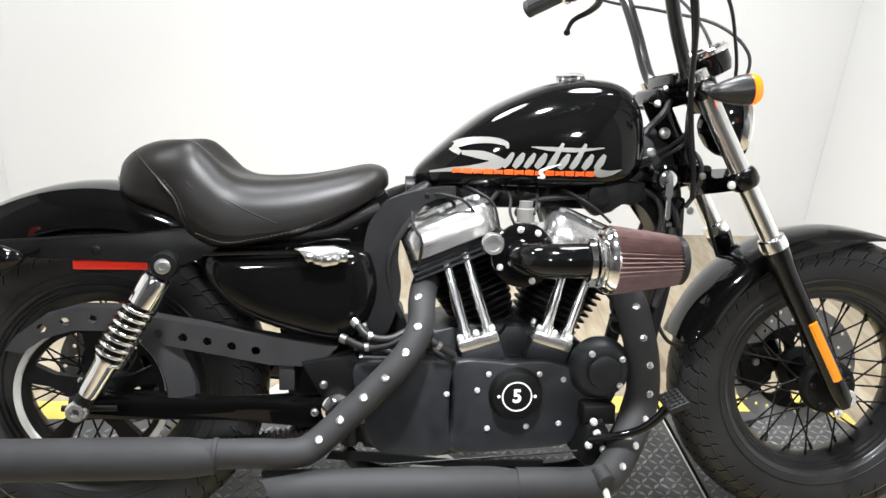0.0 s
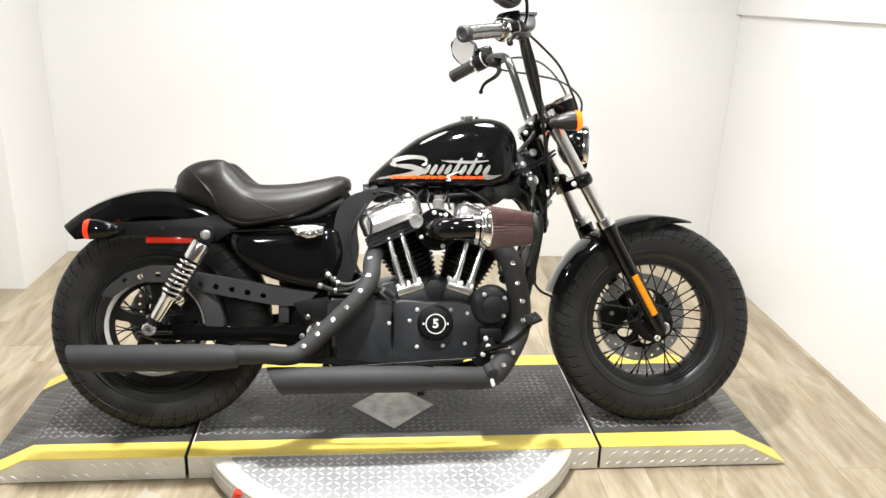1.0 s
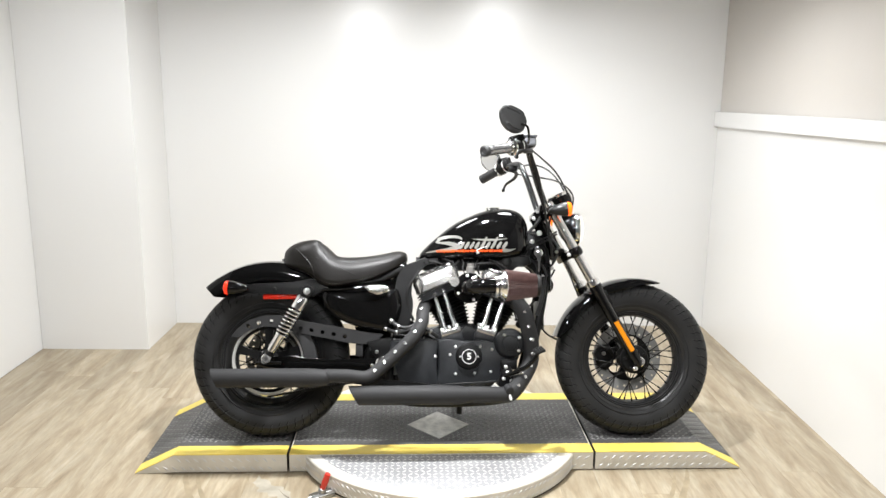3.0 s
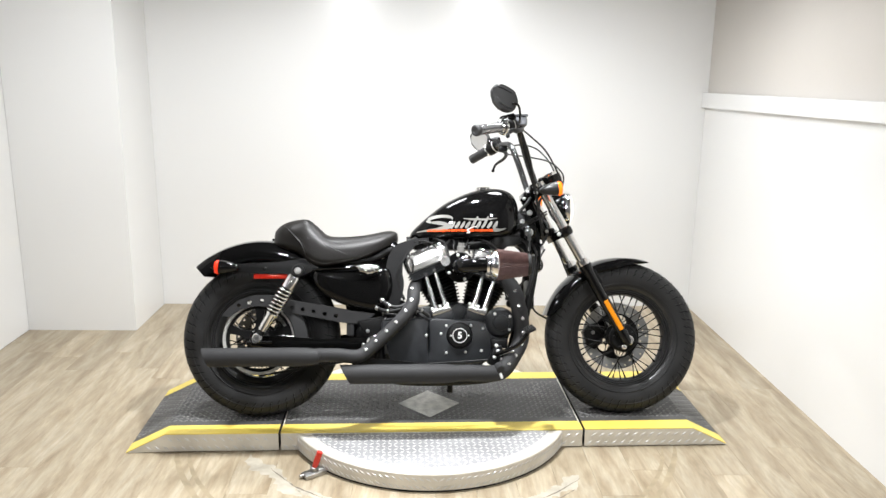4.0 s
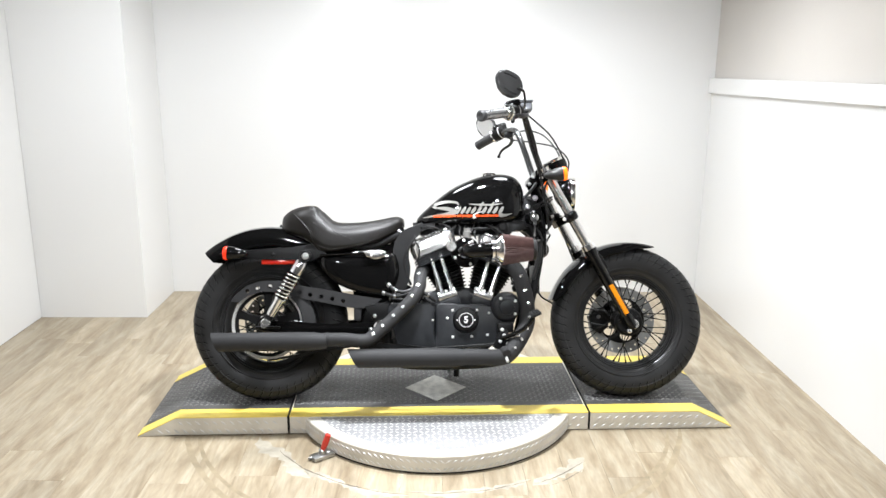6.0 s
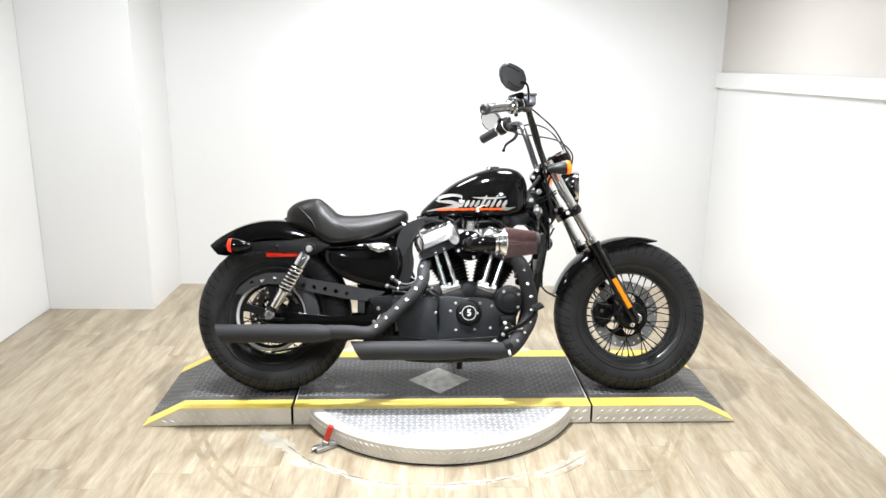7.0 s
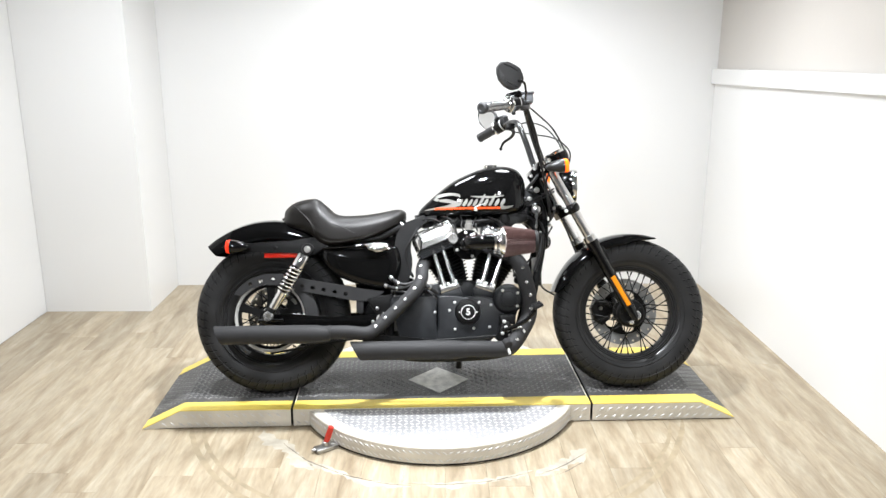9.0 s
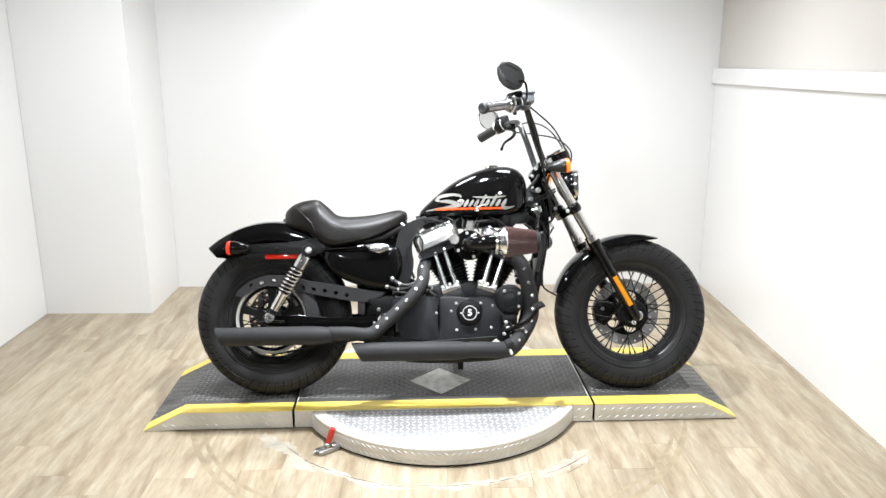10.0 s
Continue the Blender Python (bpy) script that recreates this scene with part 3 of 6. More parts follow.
front_wheel = wheel("front_wheel", FRONT_AXLE, 0.322, 0.066, 0.208, "wide front wheel with black spokes", -3)
# belt pulley on the rear wheel
part("pulley", lathe([(-0.101, 0.134), (-0.104, 0.136), (-0.104, 0.146), (-0.075, 0.146), (-0.075, 0.134), (-0.101, 0.134)], (0, 0, 0), Y, 72, caps=False), PULLEY, rear_wheel, "bright drive belt pulley rim")
part("pulley_web", lathe([(-0.096, 0.122), (-0.098, 0.134), (-0.078, 0.134), (-0.078, 0.122), (-0.096, 0.122)], (0, 0, 0), Y, 72, caps=False), SATIN_BLACK, rear_wheel)
for i in range(5):
    a = 2 * math.pi * i / 5 + 0.3
    d, t = Vector((math.cos(a), 0, math.sin(a))), Vector((-math.sin(a), 0, math.cos(a)))
    bm = rings_skin(bmesh.new(), [[d * rr + t * s * wd + Y * yy for s, yy in ((-1, -0.098), (1, -0.098), (1, -0.08), (-1, -0.08))] for rr, wd in ((0.03, 0.022), (0.08, 0.013), (0.13, 0.02))])
    part("pulley_arm", bm, SATIN_BLACK, rear_wheel)
part("pulley_hub", lathe([(-0.115, 0.02), (-0.112, 0.034), (-0.1, 0.042), (-0.07, 0.045)], (0, 0, 0), Y, 32), SATIN_BLACK, rear_wheel)
for i in range(5):
    a = 2 * math.pi * (i + 0.5) / 5 + 0.3
    part("pulley_bolt", bolt((0.034 * math.cos(a), -0.104, 0.034 * math.sin(a)), -Y, 0.007, 0.007), CHROME, rear_wheel)
# brake discs
for wh, y, r in ((front_wheel, 0.073, 0.146), (rear_wheel, 0.085, 0.13)):
    ring = [(r * math.cos(a), r * math.sin(a)) for a in (2 * math.pi * i / 72 for i in range(72))]
    spots = [((r - 0.012 - 0.011 * (i % 3)) * math.cos(a), (r - 0.012 - 0.011 * (i % 3)) * math.sin(a), 0.0042) for i, a in ((i, 2 * math.pi * i / 30) for i in range(30))]
    big = [(0, 0, r - 0.05)]
    part("brake_disc", plate(ring, spots + big, y, y + 0.005), DISC_STEEL, wh, "drilled grey steel brake disc", smooth=False)
    part("disc_carrier", plate([((r - 0.046) * math.cos(a), (r - 0.046) * math.sin(a)) for a in (2 * math.pi * i / 60 for i in range(60))], [((r * 0.5 - 0.007) * math.cos(a), (r * 0.5 - 0.007) * math.sin(a), r * 0.34 - 0.022) for a in (2 * math.pi * i / 5 for i in range(5))], y - 0.004, y + 0.004), SATIN_BLACK, wh, "black spoked disc carrier", smooth=False)
# near end of the front hub
part("hub_cover", lathe([(-0.088, 0.016), (-0.088, 0.05), (-0.08, 0.058), (-0.066, 0.06)], (0, 0, 0), Y, 36), SATIN_BLACK, front_wheel, "round black hub cover")
for i in range(5):
    a = 2 * math.pi * i / 5 + 0.5
    part("hub_bolt", bolt((0.042 * math.cos(a), -0.088, 0.042 * math.sin(a)), -Y, 0.007, 0.006), SATIN_BLACK, front_wheel)

# fenders
part("rear_fender", fender(REAR + Vector((0.006, 0, 0.006)), [(-0.102, 0.318), (-0.102, 0.345), (-0.099, 0.372), (-0.088, 0.389), (-0.06, 0.397), (0, 0.400), (0.06, 0.397), (0.088, 0.389), (0.099, 0.372), (0.102, 0.345), (0.102, 0.318)],
                                          133, 40, 48, flare=lambda f: min(1.0, 0.72 + f * 2.0)), GLOSS_BLACK, bike, "gloss black chopped rear fender")
front_fender = part("front_fender", fender(FRONT_AXLE, [(-0.078, 0.296), (-0.078, 0.315), (-0.072, 0.328), (-0.055, 0.336), (0, 0.342), (0.055, 0.336), (0.072, 0.328), (0.078, 0.315), (0.078, 0.296)],
                                            164, 71, 44, flare=lambda f: min(1.0, 0.3 + f * 6, 0.12 + (1 - f) * 3.2)), GLOSS_BLACK, bike, "gloss black cut-down front fender")
for s in (-1, 1):
    part("fender_bracket", prism([(0.59, 0.60), (0.635, 0.605), (0.665, 0.55), (0.645, 0.53), (0.605, 0.56)], s * 0.079, s * 0.092, 0.002), SATIN_BLACK, front_fender)
    part("fender_bolt", bolt((0.63, s * 0.092, 0.58), Y * s, 0.006, 0.006), CHROME, front_fender)
    part("fender_strut", prism([(-0.955, 0.612), (-0.93, 0.622), (-0.80, 0.630), (-0.66, 0.638), (-0.59, 0.650), (-0.50, 0.655), (-0.48, 0.630), (-0.53, 0.605), (-0.58, 0.575), (-0.63, 0.585), (-0.80, 0.590), (-0.93, 0.594)],
                               s * 0.106, s * 0.128, 0.005), SATIN_BLACK, bike, "satin black fender strut")
    part("strut_bolt", bolt((-0.735, s * 0.128, 0.608), Y * s, 0.008, 0.004), SATIN_BLACK, bike)
    refl = part("side_reflector", box(-0.785, s * 0.106 - 0.006, 0.567, -0.648, s * 0.106 + 0.006, 0.588, 0.004), RED_LENS, bike, "long red side reflector")
    # rear turn signal
    signal = part("rear_signal", lathe([(0, 0.004), (0.006, 0.012), (0.03, 0.021), (0.055, 0.0265), (0.075, 0.0275)], (-0.820, s * 0.235, 0.608), (-1, 0, 0.03), 32), GLOSS_BLACK, bike, "black bullet turn signal with a red lens")
    part("lens", lathe([(0.0755, 0.0275), (0.082, 0.0275), (0.090, 0.024), (0.094, 0.012), (0.095, 0.001)], (-0.820, s * 0.235, 0.608), (-1, 0, 0.03), 32), RED_LAMP, signal, "red lamp lens")
    part("stem", rod((-0.842, s * 0.235, 0.608), (-0.842, s * 0.118, 0.608), 0.008), GLOSS_BLACK, signal)

# seat
SEAT = [(-0.712, 0.752, 0.722, 0.030), (-0.705, 0.772, 0.708, 0.075), (-0.675, 0.796, 0.694, 0.118), (-0.635, 0.811, 0.682, 0.140), (-0.600, 0.813, 0.667, 0.150), (-0.565, 0.803, 0.640, 0.156), (-0.530, 0.777, 0.616, 0.160), (-0.490, 0.750, 0.614, 0.162),
        (-0.440, 0.742, 0.622, 0.160), (-0.370, 0.745, 0.637, 0.150), (-0.300, 0.758, 0.662, 0.132), (-0.250, 0.769, 0.688, 0.115), (-0.222, 0.770, 0.710, 0.098), (-0.202, 0.762, 0.735, 0.070), (-0.196, 0.750, 0.745, 0.02)]
seat = part("seat", loft(SEAT, 72, 0.62, 0.66, 8, 0.016, 0.22, lambda x: 0.017 * math.exp(-((x + 0.55) / 0.05) ** 2) + 0.005 * math.exp(-((x + 0.40) / 0.1) ** 2)), LEATHER, bike, "black stitched vinyl solo seat with a raised rear")


def on_seat(x, s):
    """A place on the seat's near or far flank: s up the flank from 0 to 1."""
    for a, b in zip(SEAT, SEAT[1:]):
        if a[0] <= x <= b[0]:
            f = (x - a[0]) / (b[0] - a[0])
            zt, zb, hw = (a[i] + (b[i] - a[i]) * f for i in (1, 2, 3))
            zm = zb + (zt - zb) * 0.32
            ang = math.asin(min(1, max(0, s)))
            c = math.cos(ang)
            return hw * abs(c) ** 0.66, zm + (zt - zm) * s ** 0.62 - 0.016 * c ** 3, zb
    return 0.1, 0.7, 0.65


def seat_flank(x, z):
    """The half width of the seat at x and height z."""
    for a, b in zip(SEAT, SEAT[1:]):
        if a[0] <= x <= b[0]:
            f = (x - a[0]) / (b[0] - a[0])
            zt, zb, hw = (a[i] + (b[i] - a[i]) * f for i in (1, 2, 3))
            zm = zb + (zt - zb) * 0.32
            if z < zm - 0.016:
                q = min(0.999, max(0.0, (zm - z) / (zm - zb)) ** 2)
                return hw * math.sqrt(1 - q * q) ** 0.22
            return max((hw * math.cos(g) ** 0.66 for g in (i * 0.02 for i in range(78)) if zm + (zt - zm) * math.sin(g) ** 0.62 - 0.016 * math.cos(g) ** 3 >= z), default=0.05)
    return 0.1


for s in (-1, 1):
    pts = []
    for x, z in ((-0.672, 0.786), (-0.65, 0.771), (-0.614, 0.737), (-0.588, 0.705), (-0.575, 0.670), (-0.563, 0.644), (-0.545, 0.628)):
        pts.append((x, s * (seat_flank(x, z) + 0.0012), z))
    part("piping", tube(pts, 0.0034, 8), LEATHER, seat, "raised seam")
    path = smooth_path([Vector(p) + Vector((0.007, s * 0.001, 0.002)) for p in pts[1:]], 10)
    bm = bmesh.new()
    for i in range(0, len(path) - 1, 2):
        rod(path[i], path[i + 1], 0.0010, 5, bm)
    tagged(part("stitching", bm, THREAD, seat, "grey stitching beside the seam"), kind="stuff")
    pts = []
    for x in (-0.55, -0.5, -0.45, -0.38, -0.3, -0.245):
        yy, zz, zb = on_seat(x, 0.0)
        pts.append((x, s * (yy * 0.985), zb + 0.014))
    path = smooth_path(pts, 16)
    bm = bmesh.new()
    for i in range(0, len(path) - 1, 2):
        rod(path[i] + Y * s * 0.0008, path[i + 1] + Y * s * 0.0008, 0.0011, 5, bm)
    tagged(part("stitching", bm, THREAD, seat, "grey stitching along the hem"), kind="stuff")
    pts = []
    for x, z in ((-0.568, 0.738), (-0.554, 0.727), (-0.525, 0.716), (-0.498, 0.706), (-0.447, 0.682), (-0.405, 0.664)):
        pts.append((x, s * (seat_flank(x, z) + 0.0006), z))
    part("panel_seam", tube(pts, 0.0016, 6), LEATHER, seat)
part("seat_nut", lathe([(0, 0.010), (0.004, 0.010), (0.006, 0.006), (0.016, 0.006), (0.018, 0.003)], (-0.722, 0, 0.722), (-0.15, 0, 1), 16), CHROME, bike, "knurled seat nut")

# fuel tank
TANK = [(-0.146, 0.752, 0.738, 0.012), (-0.138, 0.768, 0.734, 0.040), (-0.110, 0.797, 0.732, 0.072), (-0.060, 0.841, 0.731, 0.098), (0.000, 0.886, 0.730, 0.116), (0.060, 0.917, 0.729, 0.127), (0.120, 0.940, 0.728, 0.134), (0.180, 0.951, 0.728, 0.138),
        (0.230, 0.951, 0.731, 0.136), (0.268, 0.941, 0.740, 0.128), (0.293, 0.920, 0.757, 0.112), (0.308, 0.888, 0.785, 0.085), (0.313, 0.860, 0.812, 0.045), (0.314, 0.845, 0.83, 0.01)]
tank = part("fuel_tank", loft(TANK, 64, 0.80, 0.60, 8), GLOSS_BLACK, bike, "gloss black fuel tank with grey and orange decals")
part("filler_cap", lathe([(0, 0.026), (0.004, 0.031), (0.012, 0.031), (0.015, 0.028), (0.016, 0.012)], (0.165, -0.035, 0.943), (-0.12, -0.25, 1), 28), CHROME, tank, "chrome fuel filler cap")


def tank_flank(x, z):
    """The half width of the tank at x and height z."""
    for a, b in zip(TANK, TANK[1:]):
        if a[0] <= x <= b[0]:
            f = (x - a[0]) / (b[0] - a[0])
            zt, zb, hw = (a[i] + (b[i] - a[i]) * f for i in (1, 2, 3))
            zm = zb + (zt - zb) * 0.32
            if z >= zm:
                s = min(1, max(0, (z - zm) / (zt - zm))) ** (1 / 0.80)
            else:
                s = min(1, max(0, (zm - z) / (zm - zb))) ** 2
            return hw * max(0.0, 1 - s * s) ** 0.30
    return 0.1


def decal(strokes, name, mat, label, lift):
    """Flat shapes laid on both flanks of the tank; a stroke is a row of (x, z, half thickness)."""
    for side in (-1, 1):
        for stroke in strokes:
            bm = bmesh.new()
            path = smooth_path([Vector(p) for p in stroke], 7)
            rows = []
            for i, p in enumerate(path):
                d = path[min(i + 1, len(path) - 1)] - path[max(i - 1, 0)]
                nx, nz = -d.y, d.x
                k = math.hypot(nx, nz) or 1
                row = []
                for f in (-1, 0, 1):
                    x, z = p.x + nx / k * p.z * f, p.y + nz / k * p.z * f
                    row.append(bm.verts.new((x, side * (tank_flank(x, z) + lift), z)))
                rows.append(row)
            for a, b in zip(rows, rows[1:]):
                for i in range(2):
                    bm.faces.new((a[i], a[i + 1], b[i + 1], b[i]))
            part(name, bm, mat, tank, label)


GREY_STROKES = [
    # a long tail, a crescent above it, a bar and a row of slanting lozenges
    [(-0.128, 0.760, 0.001), (-0.08, 0.767, 0.004), (-0.03, 0.772, 0.007), (0.010, 0.782, 0.010), (0.016, 0.793, 0.006)],
    [(-0.060, 0.800, 0.005), (-0.074, 0.811, 0.007), (-0.05, 0.822, 0.007), (-0.01, 0.826, 0.006), (0.022, 0.821, 0.005), (0.028, 0.811, 0.002)],
    [(-0.058, 0.801, 0.004), (-0.02, 0.797, 0.008), (0.012, 0.789, 0.006)],
    [(0.072, 0.815, 0.001), (0.11, 0.812, 0.004), (0.16, 0.811, 0.004), (0.212, 0.816, 0.001)],
    [(0.196, 0.775, 0.008), (0.205, 0.768, 0.008), (0.225, 0.768, 0.005), (0.25, 0.775, 0.001)],
]
for i, (x, tall, k) in enumerate(((0.020, 0.0, 0.006), (0.040, 0.0, 0.007), (0.061, 0.0, 0.006), (0.082, 0.0, 0.007), (0.104, 0.02, 0.006), (0.126, 0.0, 0.007), (0.148, 0.02, 0.006), (0.172, 0.0, 0.007), (0.196, 0.0, 0.007))):
    GREY_STROKES.append([(x, 0.775, k * 0.7), (x + 0.010, 0.789, k), (x + 0.018 + tall * 0.5, 0.803 + tall, k * 0.5)])
decal(GREY_STROKES, "grey_decal_stroke", GREY_DECAL, "flat grey decal shape", 0.0022)
ORANGE_STROKES = []
for i in range(14):
    x = -0.075 + i * 0.0194
    ORANGE_STROKES.append([(x, 0.7655 + 0.0006 * (i % 2), 0.0044 + 0.0008 * (i % 3 == 0)), (x + 0.009, 0.7660, 0.0036 + 0.0014 * (i % 2)), (x + 0.0172, 0.7664 - 0.0006 * (i % 3 == 1), 0.0048)])
decal(ORANGE_STROKES, "orange_decal_block", ORANGE_DECAL, "small orange decal block", 0.0030)
decal([[(0.086, 0.757, 0.002), (0.098, 0.758, 0.003), (0.090, 0.768, 0.003), (0.105, 0.776, 0.002), (0.13, 0.784, 0.0005)]], "white_decal_stroke", WHITE_MARK, "small white decal stroke", 0.0038)

FORGING = material("forged_frame_black", (0.009, 0.009, 0.0095), 0.42, vary=0.15, scale=30, gloss=0.35)


# frame
def frame_tube(points, r, label="", name="frame_tube", mat=None):
    return part(name, tube(points, r, 12), mat or SATIN_BLACK, bike, label)


frame_tube([(0.36, 0, 0.84), (0.15, 0, 0.775), (-0.05, 0, 0.728), (-0.16, 0, 0.722)], 0.026, "black backbone tube")
for s in (-1, 1):
    frame_tube([(-0.12, s * 0.06, 0.727), (-0.160, s * 0.09, 0.705), (-0.200, s * 0.10, 0.684), (-0.218, s * 0.105, 0.64), (-0.224, s * 0.105, 0.57), (-0.222, s * 0.105, 0.48), (-0.262, s * 0.115, 0.34), (-0.27, s * 0.11, 0.22)], 0.018, "bent black seat post tube")
    rim_out = smooth_path([Vector((x, z, 0)) for x, z in ((-0.07, 0.736), (-0.10, 0.734), (-0.139, 0.728), (-0.181, 0.716), (-0.208, 0.700), (-0.232, 0.668), (-0.240, 0.643), (-0.244, 0.615), (-0.241, 0.585), (-0.234, 0.55), (-0.238, 0.50), (-0.255, 0.44))], 4)
    rim_in = smooth_path([Vector((x, z, 0)) for x, z in ((-0.200, 0.44), (-0.178, 0.50), (-0.172, 0.55), (-0.178, 0.592), (-0.174, 0.638), (-0.163, 0.662), (-0.148, 0.684), (-0.126, 0.703), (-0.10, 0.713), (-0.07, 0.717))], 4)
    post = part("seat_post", prism([(p.x, p.y) for p in rim_out] + [(p.x, p.y) for p in rim_in], s * 0.098, s * 0.124, 0.007, 3), FORGING, bike, "dark forged seat post")
    part("post_bolt", bolt((-0.125, s * 0.124, 0.718), Y * s, 0.0055, 0.003), SATIN_BLACK, post)
    frame_tube([(-0.212, s * 0.11, 0.69), (-0.32, s * 0.105, 0.645), (-0.46, s * 0.105, 0.632), (-0.56, s * 0.108, 0.62)], 0.014, "black seat rail")
    frame_tube([(0.385, s * 0.03, 0.78), (0.392, s * 0.05, 0.70), (0.370, s * 0.09, 0.58), (0.335, s * 0.1, 0.42), (0.29, s * 0.1, 0.24), (0.22, s * 0.1, 0.165), (0.05, s * 0.1, 0.145), (-0.2, s * 0.1, 0.15), (-0.28, s * 0.1, 0.2)], 0.0165, "black frame downtube")
part("under_seat_panel", prism([(-0.56, 0.60), (-0.52, 0.622), (-0.44, 0.632), (-0.33, 0.655), (-0.26, 0.69), (-0.205, 0.725), (-0.19, 0.70), (-0.215, 0.66), (-0.225, 0.605)], -0.098, 0.098, 0.004), GLOSS_BLACK, bike, "black frame panel under the seat")
part("panel_bolt", bolt((-0.262, -0.098, 0.658), -Y, 0.009, 0.006), ZINC, bike, "bright bolt below the seat")
part("steering_head", rod((0.352, 0, 0.925), (0.443, 0, 0.745), 0.027, 24, bevel=0.004), GLOSS_BLACK, bike, "black steering head")
part("frame_gusset", prism([(0.24, 0.725), (0.30, 0.755), (0.345, 0.80), (0.335, 0.845), (0.285, 0.845), (0.265, 0.80), (0.20, 0.74)], -0.062, 0.062, 0.006), SATIN_BLACK, bike, "pressed black frame gusset")
part("coil_cover", prism([(0.175, 0.715), (0.215, 0.745), (0.262, 0.752), (0.312, 0.748), (0.318, 0.715), (0.285, 0.702), (0.262, 0.712), (0.248, 0.69), (0.215, 0.68)], -0.10, -0.05, 0.006), SATIN_BLACK, bike, "black bracket below the tank")
part("neck_plate", prism([(0.252, 0.806), (0.284, 0.848), (0.302, 0.850), (0.329, 0.832), (0.349, 0.790), (0.334, 0.778), (0.282, 0.782)], -0.078, -0.068, 0.003), PLATE_GREY, bike, "dark grey plate at the steering neck")
part("bracket_disc", lathe([(0, 0.021), (0.006, 0.021), (0.008, 0.018), (0.008, 0.008)], (0.216, -0.10, 0.722), -Y, 24), SATIN_BLACK, bike)
for x, z, y, r in ((0.326, 0.808, -0.079, 0.0105), (0.362, 0.848, -0.052, 0.012)):
    part("gusset_bolt", bolt((x, y, z), -Y, r, 0.006), STEEL, bike, "chrome bolt")
lock = part("ignition_lock", rod((0.352, -0.04, 0.755), (0.345, -0.128, 0.758), 0.028, 24, bevel=0.006), GLOSS_BLACK, bike, "black ignition switch with a key")
part("lock_face", lathe([(0, 0.018), (0.004, 0.018), (0.006, 0.012)], (0.345, -0.128, 0.758), -Y, 20), CHROME, lock, "chrome lock face")
part("key", prism([(0.338, 0.752), (0.352, 0.752), (0.353, 0.728), (0.349, 0.722), (0.350, 0.684), (0.345, 0.678), (0.341, 0.686), (0.342, 0.722), (0.337, 0.728)], -0.142, -0.138), CHROME, lock, "key in the lock")
part("voltage_regulator", box(0.352, -0.07, 0.44, 0.375, 0.07, 0.56, 0.004), SATIN_BLACK, bike, "black finned regulator ahead of the engine")

# oil tank and battery cover
def dome(outline, s, rows):
    """A swelling cover: an outline in x and z shrunk towards its middle while it rises outwards."""
    loop = [(x, 0, z) for x, z in outline]
    k = len(loop)
    dense = smooth_path(loop[-2:] + loop + loop[:3], 6)[12:(2 + k) * 6]
    cx, cz = sum(p.x for p in dense) / len(dense), sum(p.z for p in dense) / len(dense)
    return rings_skin(bmesh.new(), [[(cx + (p.x - cx) * f, s * y, cz + (p.z - cz) * f) for p in dense] for f, y in rows])


COVER = [(-0.548, 0.600), (-0.50, 0.608), (-0.40, 0.612), (-0.250, 0.616), (-0.220, 0.590), (-0.212, 0.530), (-0.232, 0.466), (-0.266, 0.433), (-0.312, 0.431), (-0.41, 0.456), (-0.498, 0.498), (-0.545, 0.555)]
for s in (-1, 1):
    part("side_cover", dome(COVER, s, ((1.0, 0.050), (0.998, 0.082), (0.985, 0.106), (0.955, 0.124), (0.90, 0.136), (0.80, 0.1435), (0.6, 0.148), (0.3, 0.1495), (0.01, 0.150))), GLOSS_BLACK, bike, "gloss black oil tank cover" if s < 0 else "gloss black battery cover")
    part("cover_trim", tube([(-0.54, s * 0.147, 0.604), (-0.45, s * 0.151, 0.608), (-0.36, s * 0.151, 0.611)], 0.0035, 8), GLOSS_BLACK, bike)
cap = part("oil_filler", prism([(-0.372, 0.618), (-0.34, 0.622), (-0.30, 0.624), (-0.272, 0.616), (-0.276, 0.600), (-0.295, 0.588), (-0.318, 0.584), (-0.338, 0.592), (-0.352, 0.602)], -0.166, -0.145, 0.005, 3), POLISHED, bike, "chrome winged oil filler cover")
for k in range(5):
    part("scallop", lathe([(0, 0.009), (0.004, 0.008), (0.006, 0.003)], (-0.345 + k * 0.016, -0.166, 0.603 - 0.006 * math.sin(k * 0.8)), -Y, 12), CHROME, cap)
part("battery_tray", prism([(-0.47, 0.60), (-0.25, 0.60), (-0.23, 0.40), (-0.22, 0.195), (-0.385, 0.20), (-0.402, 0.40), (-0.408, 0.46), (-0.44, 0.52)], -0.055, 0.055, 0.006), SATIN_BLACK, bike, "black battery tray between the side covers")
part("tank_tunnel", box(-0.13, -0.05, 0.690, 0.25, 0.05, 0.738, 0.008), SATIN_BLACK, bike, "black frame rail under the tank")
part("wiring_cover", prism([(0.255, 0.79), (0.335, 0.85), (0.385, 0.82), (0.405, 0.74), (0.395, 0.65), (0.365, 0.64), (0.335, 0.70), (0.27, 0.73)], -0.045, 0.045, 0.008), SATIN_BLACK, bike, "black wiring cover at the steering head")
part("horn_bracket", box(0.365, -0.085, 0.60, 0.405, 0.05, 0.72, 0.008), GLOSS_BLACK, bike, "black bracket on the downtubes")

